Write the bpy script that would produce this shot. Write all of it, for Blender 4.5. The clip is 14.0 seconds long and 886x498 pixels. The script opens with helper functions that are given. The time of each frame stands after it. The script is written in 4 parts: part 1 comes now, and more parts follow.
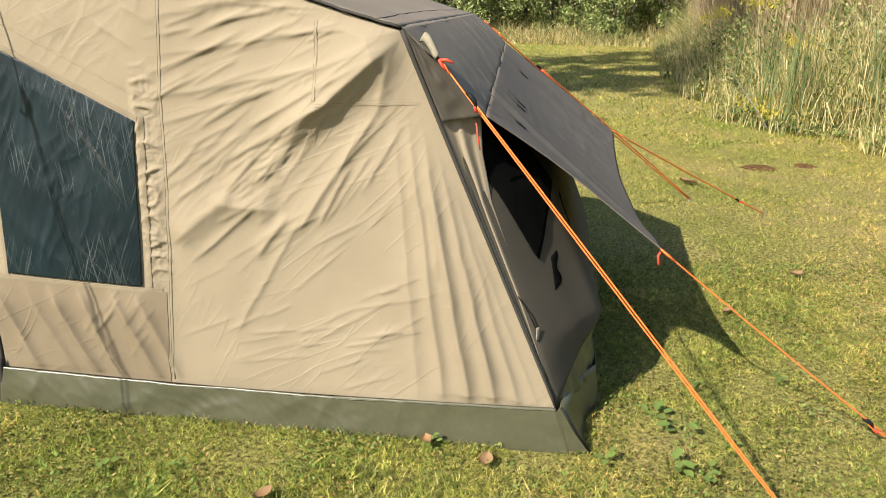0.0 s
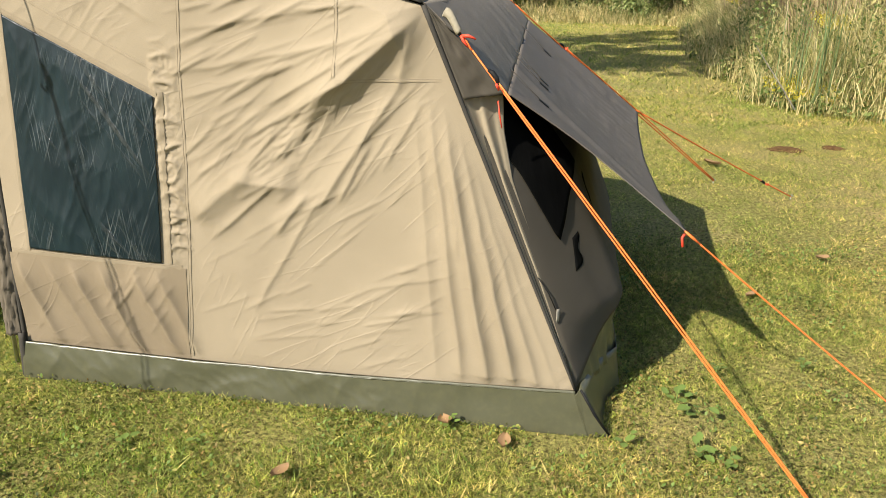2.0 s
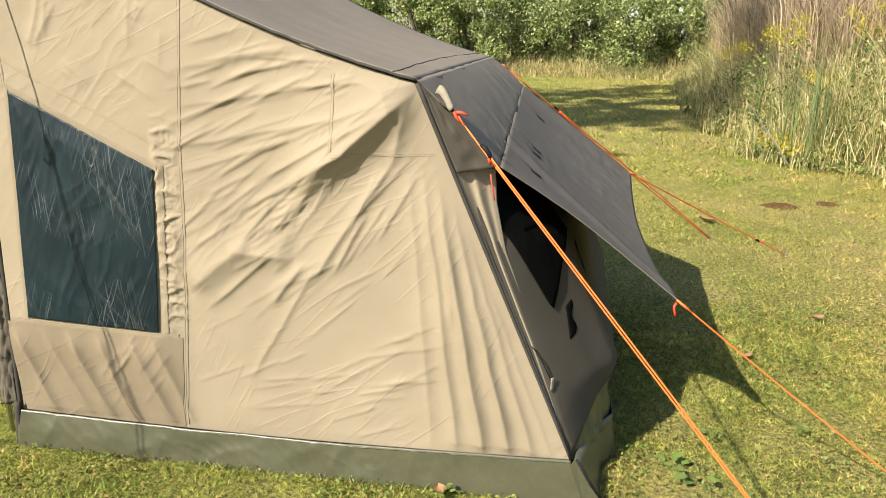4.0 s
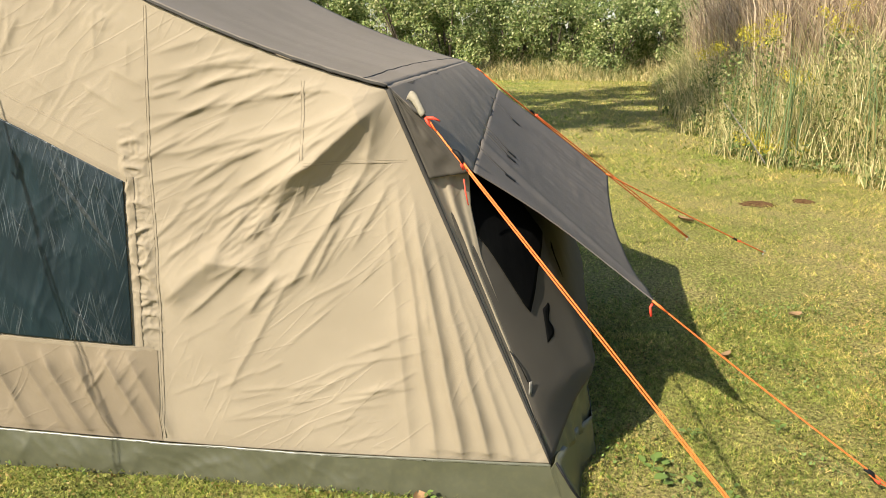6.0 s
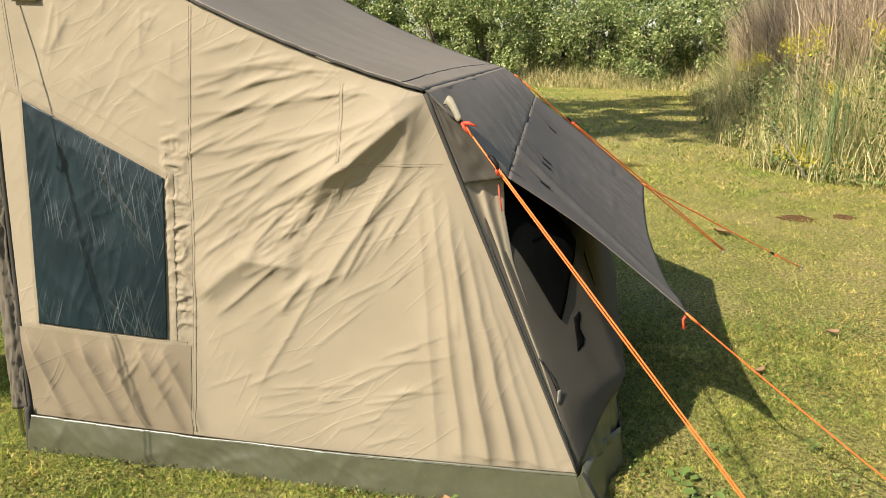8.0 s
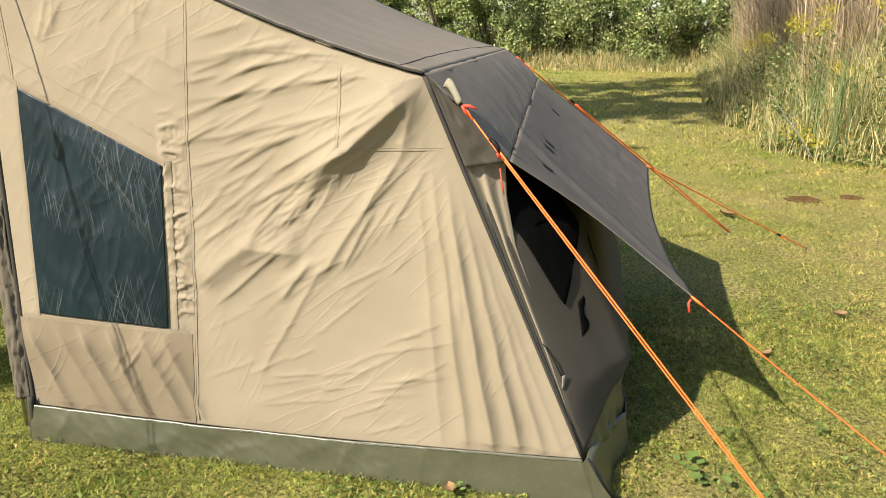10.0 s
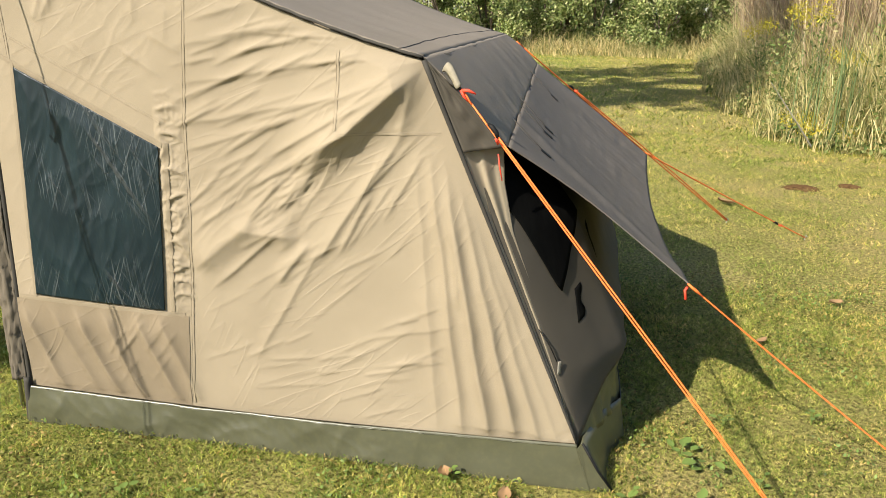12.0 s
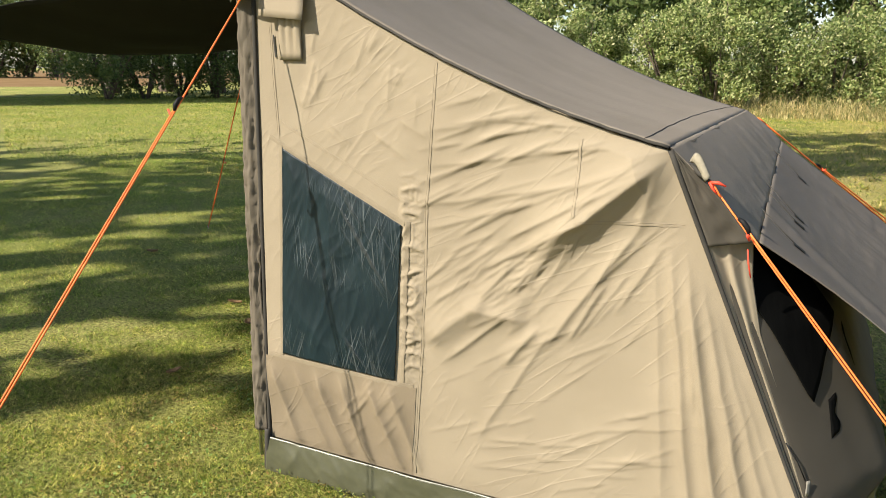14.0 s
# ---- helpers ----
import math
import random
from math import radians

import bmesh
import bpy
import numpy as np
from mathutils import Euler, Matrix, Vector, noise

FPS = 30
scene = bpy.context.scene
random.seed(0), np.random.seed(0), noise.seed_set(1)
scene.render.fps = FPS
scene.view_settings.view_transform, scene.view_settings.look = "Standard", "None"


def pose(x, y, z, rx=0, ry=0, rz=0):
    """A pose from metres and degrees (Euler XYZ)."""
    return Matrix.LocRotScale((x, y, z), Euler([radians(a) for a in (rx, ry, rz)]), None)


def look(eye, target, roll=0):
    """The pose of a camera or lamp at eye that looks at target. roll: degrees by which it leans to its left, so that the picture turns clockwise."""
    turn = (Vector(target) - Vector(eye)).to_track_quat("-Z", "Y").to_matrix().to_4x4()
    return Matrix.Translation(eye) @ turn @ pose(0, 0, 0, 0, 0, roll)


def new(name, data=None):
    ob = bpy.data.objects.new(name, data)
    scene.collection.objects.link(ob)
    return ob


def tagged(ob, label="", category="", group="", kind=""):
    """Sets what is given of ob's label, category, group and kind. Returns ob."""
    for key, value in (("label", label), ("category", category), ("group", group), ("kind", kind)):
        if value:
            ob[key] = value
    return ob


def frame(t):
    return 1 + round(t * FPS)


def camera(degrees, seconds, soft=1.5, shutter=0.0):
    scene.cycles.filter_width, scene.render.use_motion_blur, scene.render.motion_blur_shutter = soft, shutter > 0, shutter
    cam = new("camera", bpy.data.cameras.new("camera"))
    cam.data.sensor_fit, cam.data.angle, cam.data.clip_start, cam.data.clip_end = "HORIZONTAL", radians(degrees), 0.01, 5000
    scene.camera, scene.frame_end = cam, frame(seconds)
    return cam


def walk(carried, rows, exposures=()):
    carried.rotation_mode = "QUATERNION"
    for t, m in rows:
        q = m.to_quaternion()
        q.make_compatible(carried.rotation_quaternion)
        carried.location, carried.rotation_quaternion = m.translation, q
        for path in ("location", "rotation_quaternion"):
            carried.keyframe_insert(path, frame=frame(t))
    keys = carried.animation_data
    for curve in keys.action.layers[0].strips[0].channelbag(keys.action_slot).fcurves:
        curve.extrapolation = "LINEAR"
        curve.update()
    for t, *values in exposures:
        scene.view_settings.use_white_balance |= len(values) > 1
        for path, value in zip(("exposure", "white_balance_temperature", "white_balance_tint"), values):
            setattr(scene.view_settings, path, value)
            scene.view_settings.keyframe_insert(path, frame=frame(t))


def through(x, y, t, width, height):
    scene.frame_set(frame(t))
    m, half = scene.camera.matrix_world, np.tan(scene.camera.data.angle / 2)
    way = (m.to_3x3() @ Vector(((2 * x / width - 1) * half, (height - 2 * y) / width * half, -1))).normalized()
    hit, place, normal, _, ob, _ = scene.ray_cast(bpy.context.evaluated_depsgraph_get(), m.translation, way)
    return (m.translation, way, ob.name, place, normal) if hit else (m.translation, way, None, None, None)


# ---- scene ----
cam = camera(60.0, 14.0, 0.75)
PATH = [
    (0, (-0.086, -0.135, 1.62), (-0.335, 1.749, 0.997), 1.1),
    (0.5, (-0.085, -0.121, 1.619), (-0.397, 1.746, 0.973), 0.4),
    (1, (-0.093, -0.115, 1.615), (-0.38, 1.744, 0.936), 0.7),
    (1.5, (-0.087, -0.109, 1.609), (-0.363, 1.749, 0.924), 1.0),
    (2, (-0.089, -0.108, 1.609), (-0.386, 1.752, 0.936), 1.2),
    (2.5, (-0.099, -0.081, 1.645), (-0.427, 1.766, 0.951), 1.1),
    (3, (-0.088, -0.108, 1.657), (-0.331, 1.768, 1.007), 1.8),
    (3.2, (-0.086, -0.118, 1.68), (-0.344, 1.783, 1.113), 1.8),
    (5.3, (-0.041, -0.106, 1.693), (-0.37, 1.791, 1.151), 0.5),
    (5.5, (-0.042, -0.111, 1.694), (-0.327, 1.793, 1.152), 0.8),
    (6, (-0.039, -0.099, 1.691), (-0.304, 1.809, 1.152), 0.1),
    (6.5, (-0.038, -0.093, 1.69), (-0.319, 1.814, 1.156), 0.4),
    (7, (-0.039, -0.094, 1.69), (-0.282, 1.818, 1.159), 1.7),
    (7.5, (-0.037, -0.084, 1.688), (-0.23, 1.821, 1.112), 1.6),
    (8, (-0.04, -0.104, 1.692), (-0.388, 1.794, 1.164), 1.2),
    (8.2, (-0.041, -0.111, 1.694), (-0.454, 1.773, 1.168), 1.2),
    (10.3, (-0.033, -0.068, 1.683), (-0.388, 1.815, 1.112), 0.4),
    (10.5, (-0.034, -0.072, 1.684), (-0.399, 1.808, 1.111), -0.0),
    (11, (-0.034, -0.074, 1.685), (-0.356, 1.81, 1.096), 0.3),
    (11.5, (-0.034, -0.071, 1.684), (-0.353, 1.804, 1.066), 0.8),
    (12, (-0.033, -0.069, 1.684), (-0.383, 1.806, 1.081), 1.1),
    (12.5, (-0.028, -0.04, 1.676), (-0.376, 1.804, 0.984), 1.1),
    (13, (-0.032, -0.062, 1.682), (-0.328, 1.815, 1.059), 1.5),
    (13.5, (-0.026, -0.027, 1.673), (-0.657, 1.783, 1.101), 1.0),
    (14, (-0.141, -0.051, 1.771), (-1.005, 1.692, 1.307), 0.3),
]
walk(cam, [(t, look(eye, target, roll)) for t, eye, target, roll in PATH],
     [(0, 1.08), (0.5, 1.02), (1, 1.04), (1.5, 1.02), (2, 1.06), (2.5, 1.08), (3, 1.20), (5.5, 1.15), (6.5, 1.14), (8, 1.05), (10.5, 1.12), (12, 1.12), (12.5, 1.10), (14, 1.08)])

# ---- world, sun, exposure ----
SUN = Vector((0.565, 0.73, -0.753)).normalized()      # the way the sunlight travels
world = bpy.data.worlds.new("world")
scene.world = world
world.use_nodes = True
wn = world.node_tree.nodes
sky = wn.new("ShaderNodeTexSky")
sky.sky_type = "NISHITA"
sky.sun_disc = False
sky.sun_elevation = math.asin(-SUN.z)
sky.sun_rotation = math.atan2(-SUN.x, -SUN.y)
world.node_tree.links.new(sky.outputs[0], wn["Background"].inputs[0])
wn["Background"].inputs[1].default_value = 0.09
sun = new("sun", bpy.data.lights.new("sun", "SUN"))
sun.data.energy = 4.6
sun.data.angle = radians(0.6)
sun.data.color = (1.0, 0.93, 0.80)
sun.matrix_world = look((0, 0, 0), SUN)

# ---- materials ----


def dryness(n, l, col):
    """The lawn is greener under the trees and drier towards the reeds."""
    co = n.new("ShaderNodeTexCoord")
    sp = n.new("ShaderNodeSeparateXYZ")
    mr = n.new("ShaderNodeMapRange")
    mr.inputs["From Min"].default_value, mr.inputs["From Max"].default_value = -4.0, 2.0
    l.new(co.outputs["Object"], sp.inputs[0])
    l.new(sp.outputs["X"], mr.inputs["Value"])
    return mixed(n, l, col, ramp(n, l, mr.outputs[0], [(0.0, (0.93, 1.0, 0.85)), (1.0, (1.07, 0.98, 1.0))]), 1.0, "MULTIPLY")


def material(name, rough=0.8, metal=0.0, spec=0.4):
    m = bpy.data.materials.new(name)
    m.use_nodes = True
    b = m.node_tree.nodes["Principled BSDF"]
    b.inputs["Roughness"].default_value = rough
    b.inputs["Metallic"].default_value = metal
    b.inputs["Specular IOR Level"].default_value = spec
    return m, m.node_tree.nodes, m.node_tree.links, b


def noise_node(n, l, scale, detail=4.0, rough=0.6, stretch=(1, 1, 1), turn=(0, 0, 0), ridged=False):
    co = n.new("ShaderNodeTexCoord")
    mp = n.new("ShaderNodeMapping")
    mp.inputs["Scale"].default_value = stretch
    rot = n.new("ShaderNodeMapping")
    rot.inputs["Rotation"].default_value = turn
    t = n.new("ShaderNodeTexNoise")
    if ridged:
        t.noise_type = "RIDGED_MULTIFRACTAL"
    t.inputs["Scale"].default_value = scale
    t.inputs["Detail"].default_value = detail
    t.inputs["Roughness"].default_value = rough
    l.new(co.outputs["Object"], rot.inputs["Vector"])
    l.new(rot.outputs[0], mp.inputs["Vector"])
    l.new(mp.outputs[0], t.inputs["Vector"])
    return t.outputs["Fac"]


def ramp(n, l, fac, stops):
    r = n.new("ShaderNodeValToRGB")
    while len(r.color_ramp.elements) < len(stops):
        r.color_ramp.elements.new(0.5)
    for e, (p, c) in zip(r.color_ramp.elements, stops):
        e.position = p
        e.color = (*c, 1)
    l.new(fac, r.inputs[0])
    return r.outputs[0]


def mixed(n, l, a, b, fac, mode="MIX"):
    x = n.new("ShaderNodeMix")
    x.data_type = "RGBA"
    x.blend_type = mode
    for sock, v in ((x.inputs[0], fac), (x.inputs[6], a), (x.inputs[7], b)):
        if isinstance(v, (int, float)):
            sock.default_value = v
        elif isinstance(v, tuple):
            sock.default_value = (*v, 1)
        else:
            l.new(v, sock)
    return x.outputs[2]


def bump(n, l, b, height, strength, dist, after=None):
    k = n.new("ShaderNodeBump")
    k.inputs["Strength"].default_value = strength
    k.inputs["Distance"].default_value = dist
    l.new(height, k.inputs["Height"])
    if after:
        l.new(after, k.inputs["Normal"])
    l.new(k.outputs[0], b.inputs["Normal"])
    return k.outputs[0]


def canvas(name, low, high, rough=0.82, weave=0.25, crease=0.35, lines=0.0):
    m, n, l, b = material(name, rough, spec=0.12)
    big = noise_node(n, l, 2.2, 5)
    fine = noise_node(n, l, 900, 2, stretch=(1, 1, 0.35))
    col = ramp(n, l, big, [(0.3, low), (0.7, high)])
    tint = ramp(n, l, fine, [(0.3, (0.86, 0.86, 0.86)), (0.7, (1.08, 1.08, 1.08))])
    l.new(mixed(n, l, col, tint, 1.0, "MULTIPLY"), b.inputs["Base Color"])
    k = bump(n, l, b, noise_node(n, l, 4.5, 4, 0.5, (0.8, 0.8, 2.6), (0, 0.7, 0), True), crease, 0.010)
    k = bump(n, l, b, noise_node(n, l, 13, 3, 0.5, (0.7, 0.7, 2.0), (0, 0.55, 0), True), crease * 0.6, 0.004, k)
    if lines:
        for turn, scale, seed in ((0.75, 1.6, 2.1), (0.42, 1.8, 2.9), (1.05, 1.5, 3.7)):
            line_fac = noise_node(n, l, scale, 1.0, 0.4, (0.75, 1.0, 7.0), (0, turn, 0))
            rid = ramp(n, l, line_fac, [(0.46, (0, 0, 0)), (0.5, (1, 1, 1)), (0.512, (0.15, 0.15, 0.15)), (0.55, (0, 0, 0))])
            where = ramp(n, l, noise_node(n, l, seed, 2.0), [(0.50, (0, 0, 0)), (0.64, (1, 1, 1))])
            k = bump(n, l, b, mixed(n, l, rid, where, 1.0, "MULTIPLY"), lines, 0.006, k)
    bump(n, l, b, fine, weave, 0.001, k)
    return m


CANVAS = canvas("beige_canvas", (0.262, 0.214, 0.148), (0.300, 0.247, 0.173), crease=0.05, lines=0.20)
# Browner than the wall; part of the darkening is the tilted panel's shade.
APRON = canvas("brown_doubled_canvas", (0.203, 0.160, 0.107), (0.236, 0.188, 0.128), crease=0.08, lines=0.22)
HEM = canvas("beige_hem", (0.233, 0.189, 0.127), (0.266, 0.218, 0.152), crease=0.4)
FLY = canvas("grey_brown_canvas", (0.191, 0.160, 0.123), (0.222, 0.187, 0.147), 0.75, 0.2, 0.2)
# The shade on the rear wall is put into this darkened canvas colour.
SHADE_CANVAS = canvas("shade_darkened_canvas", (0.066, 0.057, 0.044), (0.083, 0.072, 0.056), 0.8, 0.2, 0.2)
FLAP = canvas("awning_canvas", (0.125, 0.107, 0.087), (0.148, 0.127, 0.105), 0.7, 0.2, 0.3)
PIPING = canvas("dark_binding", (0.044, 0.040, 0.034), (0.060, 0.054, 0.046), 0.7)
# Near-black base holds the shade under the front awning.
AWNING_SHADE = canvas("underside_shade_canvas", (0.013, 0.012, 0.011), (0.019, 0.017, 0.016), 0.8, 0.2, 0.3)
THREAD = canvas("brown_thread", (0.215, 0.174, 0.119), (0.25, 0.204, 0.142), 0.8)
STRIP = canvas("brown_front_strip", (0.105, 0.088, 0.065), (0.150, 0.125, 0.094), 0.85, 0.3, 0.8)


def pvc():
    m, n, l, b = material("olive_vinyl", 0.36, spec=0.45)
    col = ramp(n, l, noise_node(n, l, 4, 6), [(0.3, (0.062, 0.062, 0.036)), (0.7, (0.080, 0.079, 0.048))])
    dust = ramp(n, l, noise_node(n, l, 35, 8), [(0.45, (0.97, 0.97, 0.97)), (0.8, (1.2, 1.18, 1.1))])
    l.new(mixed(n, l, col, dust, 1.0, "MULTIPLY"), b.inputs["Base Color"])
    bump(n, l, b, noise_node(n, l, 6, 2, 0.4, (1, 1, 0.5)), 0.05, 0.02)
    return m


VINYL = pvc()


def screen(name, low, high, rough, crease=0.0, spec=0.5):
    m, n, l, b = material(name, rough, spec=spec)
    col = ramp(n, l, noise_node(n, l, 5, 5, 0.6, (1, 1, 0.5)), [(0.3, low), (0.75, high)])
    after = None
    if crease:
        # Pale streaks in the colour: crease whitening plus painted glints of sky and sun.
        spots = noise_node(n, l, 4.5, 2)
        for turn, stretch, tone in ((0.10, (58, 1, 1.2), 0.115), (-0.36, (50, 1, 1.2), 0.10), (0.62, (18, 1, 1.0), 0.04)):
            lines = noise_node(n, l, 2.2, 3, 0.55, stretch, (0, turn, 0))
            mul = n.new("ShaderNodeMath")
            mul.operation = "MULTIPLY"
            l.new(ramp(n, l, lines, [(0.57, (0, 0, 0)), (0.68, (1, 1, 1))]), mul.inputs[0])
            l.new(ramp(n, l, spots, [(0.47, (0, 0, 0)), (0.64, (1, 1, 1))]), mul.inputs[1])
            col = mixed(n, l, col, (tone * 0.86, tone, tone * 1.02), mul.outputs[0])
            after = bump(n, l, b, mul.outputs[0], 0.5, 0.006, after)
    l.new(col, b.inputs["Base Color"])
    bump(n, l, b, noise_node(n, l, 6, 3, 0.5, (3.5, 1, 0.7), (0, 0.25, 0)), 0.35, 0.012, after)
    return m


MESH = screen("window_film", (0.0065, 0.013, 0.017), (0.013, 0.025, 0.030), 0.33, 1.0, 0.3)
DARK_MESH = screen("black_insect_mesh", (0.003, 0.003, 0.003), (0.006, 0.006, 0.0055), 0.95, spec=0.02)


def plain(name, low, high, rough, metal=0.0, scale=40, spec=0.4):
    m, n, l, b = material(name, rough, metal, spec)
    l.new(ramp(n, l, noise_node(n, l, scale, 5), [(0.3, low), (0.7, high)]), b.inputs["Base Color"])
    return m


CORD = plain("orange_cord", (0.76, 0.125, 0.024), (0.92, 0.22, 0.045), 0.6, scale=300)
RED = plain("red_cord", (0.675, 0.045, 0.023), (0.810, 0.081, 0.036), 0.6, scale=300)
BLACK = plain("black_plastic", (0.006, 0.006, 0.006), (0.014, 0.014, 0.014), 0.6, spec=0.15)
STEEL = plain("galvanised_steel", (0.45, 0.45, 0.44), (0.6, 0.6, 0.58), 0.35, 1.0)
ALU = plain("aluminium_pole", (0.6, 0.6, 0.6), (0.75, 0.75, 0.74), 0.3, 1.0)
TONGUE = plain("beige_webbing", (0.20, 0.175, 0.125), (0.29, 0.255, 0.19), 0.8, spec=0.1)
PALE = plain("pale_webbing", (0.17, 0.155, 0.125), (0.25, 0.23, 0.19), 0.8, spec=0.1)


def foliage(name, stops, rough=0.55, through=0.35, patches=()):
    """Leaves and blades: colour by piece and by patch, some light passes through."""
    m, n, l, b = material(name, rough, spec=0.3)
    g = n.new("ShaderNodeNewGeometry")
    col = ramp(n, l, g.outputs["Random Per Island"], stops)
    for scale, lo, hi in patches or ((0.9, (0.75, 0.75, 0.75), (1.25, 1.2, 1.1)),):
        col = mixed(n, l, col, ramp(n, l, noise_node(n, l, scale, 4), [(0.32, lo), (0.68, hi)]), 1.0, "MULTIPLY")
    if name == "lawn_blades":
        col = dryness(n, l, col)
    l.new(col, b.inputs["Base Color"])
    tr = n.new("ShaderNodeBsdfTranslucent")
    l.new(col, tr.inputs[0])
    mx = n.new("ShaderNodeMixShader")
    mx.inputs[0].default_value = through
    l.new(b.outputs[0], mx.inputs[1])
    l.new(tr.outputs[0], mx.inputs[2])
    l.new(mx.outputs[0], n["Material Output"].inputs[0])
    return m


GRASS = foliage("lawn_blades", [(0.0, (0.10, 0.155, 0.03)), (0.32, (0.26, 0.335, 0.065)), (0.58, (0.42, 0.435, 0.125)), (0.82, (0.52, 0.45, 0.18)), (1.0, (0.60, 0.50, 0.26))], 0.6, 0.45, ((0.7, (0.75, 0.95, 0.7), (1.35, 1.2, 1.25)), (5.0, (0.7, 0.8, 0.7), (1.35, 1.25, 1.25)), (24.0, (0.27, 0.30, 0.25), (1.62, 1.52, 1.42))))
WEED = foliage("broad_leaf", [(0.0, (0.12, 0.20, 0.04)), (1.0, (0.24, 0.33, 0.09))], 0.5)
TURF = foliage("turf_leaf", [(0.0, (0.075, 0.10, 0.02)), (0.35, (0.16, 0.195, 0.042)), (0.6, (0.27, 0.27, 0.075)), (0.8, (0.36, 0.275, 0.12)), (1.0, (0.25, 0.15, 0.06))], 0.55, 0.4, ((3.0, (0.6, 0.7, 0.6), (1.3, 1.25, 1.2)), (17.0, (0.35, 0.4, 0.3), (1.75, 1.65, 1.45))))
SHRUB = foliage("shrub_leaf", [(0.0, (0.085, 0.13, 0.040)), (0.45, (0.22, 0.285, 0.092)), (0.85, (0.42, 0.46, 0.20)), (1.0, (0.60, 0.55, 0.33))], 0.5, 0.38)
DARKLEAF = foliage("tree_leaf", [(0.0, (0.06, 0.10, 0.03)), (0.6, (0.12, 0.17, 0.05)), (1.0, (0.22, 0.26, 0.10))], 0.5, 0.4)
BRUSH = foliage("brush_leaf", [(0.0, (0.061, 0.095, 0.027)), (0.4, (0.176, 0.230, 0.068)), (0.7, (0.34, 0.32, 0.13)), (1.0, (0.48, 0.40, 0.21))], 0.55, 0.4, ((1.3, (0.75, 0.85, 0.7), (1.35, 1.35, 1.25)),))
REED = foliage("dry_reed", [(0.0, (0.12, 0.15, 0.05)), (0.26, (0.28, 0.275, 0.105)), (0.55, (0.51, 0.42, 0.215)), (1.0, (0.69, 0.57, 0.345))], 0.6, 0.4, ((0.8, (0.85, 0.9, 0.8), (1.3, 1.25, 1.2)), (4.0, (0.75, 0.78, 0.7), (1.3, 1.3, 1.3))))
TALLREED = foliage("tall_dry_reed", [(0.0, (0.15, 0.11, 0.065)), (0.4, (0.33, 0.245, 0.16)), (0.8, (0.50, 0.39, 0.27)), (1.0, (0.60, 0.49, 0.36))], 0.65, 0.35)
CATTAIL = foliage("cattail_blade", [(0.0, (0.09, 0.15, 0.055)), (1.0, (0.20, 0.26, 0.11))])
GOLD = foliage("goldenrod_bloom", [(0.0, (0.38, 0.32, 0.03)), (1.0, (0.62, 0.54, 0.06))])
DEAD = foliage("dead_leaf", [(0.0, (0.17, 0.08, 0.035)), (0.5, (0.26, 0.155, 0.075)), (1.0, (0.36, 0.26, 0.16))], 0.7, 0.15)
BARK = plain("bark", (0.07, 0.05, 0.035), (0.16, 0.12, 0.09), 0.9, scale=12)


def lawn():
    m, n, l, b = material("lawn", 0.95, spec=0.1)
    a = ramp(n, l, noise_node(n, l, 0.55, 6, 0.65), [(0.32, (0.275, 0.30, 0.08)), (0.5, (0.38, 0.36, 0.13)), (0.68, (0.52, 0.44, 0.205))])
    f = ramp(n, l, noise_node(n, l, 45, 8, 0.75), [(0.38, (0.14, 0.12, 0.10)), (0.52, (0.8, 0.8, 0.75)), (0.68, (1.45, 1.4, 1.25))])
    l.new(dryness(n, l, mixed(n, l, a, f, 1.0, "MULTIPLY")), b.inputs["Base Color"])
    bump(n, l, b, noise_node(n, l, 60, 8, 0.75), 1.0, 0.03)
    return m


LAWN = lawn()
SOIL = plain("bare_soil", (0.05, 0.027, 0.011), (0.16, 0.092, 0.042), 0.95, scale=30, spec=0.02)
FIELD = plain("harvested_field", (0.17, 0.105, 0.050), (0.23, 0.15, 0.075), 0.95, scale=0.4, spec=0.02)

# ---- mesh helpers ----


def empty(name, label, category, group="", kind="", at=(0, 0, 0)):
    ob = new(name)
    ob.location = at
    return tagged(ob, label, category, group, kind)


def mesh_of(name, verts, faces, mat, smooth=False):
    me = bpy.data.meshes.new(name)
    me.from_pydata([tuple(v) for v in verts], [], faces)
    me.materials.append(mat)
    if smooth:
        me.polygons.foreach_set("use_smooth", [True] * len(me.polygons))
    me.update()
    return me


def put(name, me, parent=None, label=""):
    ob = new(name, me)
    if parent is not None:
        ob.parent = parent
    return tagged(ob, label)


def part(name, verts, faces, mat, parent=None, label="", smooth=False):
    return put(name, mesh_of(name, verts, faces, mat, smooth), parent, label)


def pieces(name, verts, per, mat):
    """One mesh of many loose triangles (per=3) or quads (per=4), from an array of corners."""
    verts = np.asarray(verts, dtype=np.float32).reshape(-1, 3)
    k = len(verts) // per
    me = bpy.data.meshes.new(name)
    me.vertices.add(len(verts))
    me.vertices.foreach_set("co", verts.ravel())
    me.loops.add(len(verts))
    me.loops.foreach_set("vertex_index", np.arange(len(verts), dtype=np.int32))
    me.polygons.add(k)
    me.polygons.foreach_set("loop_start", np.arange(0, len(verts), per, dtype=np.int32))
    me.materials.append(mat)
    me.update(calc_edges=True)
    me.validate()
    return me


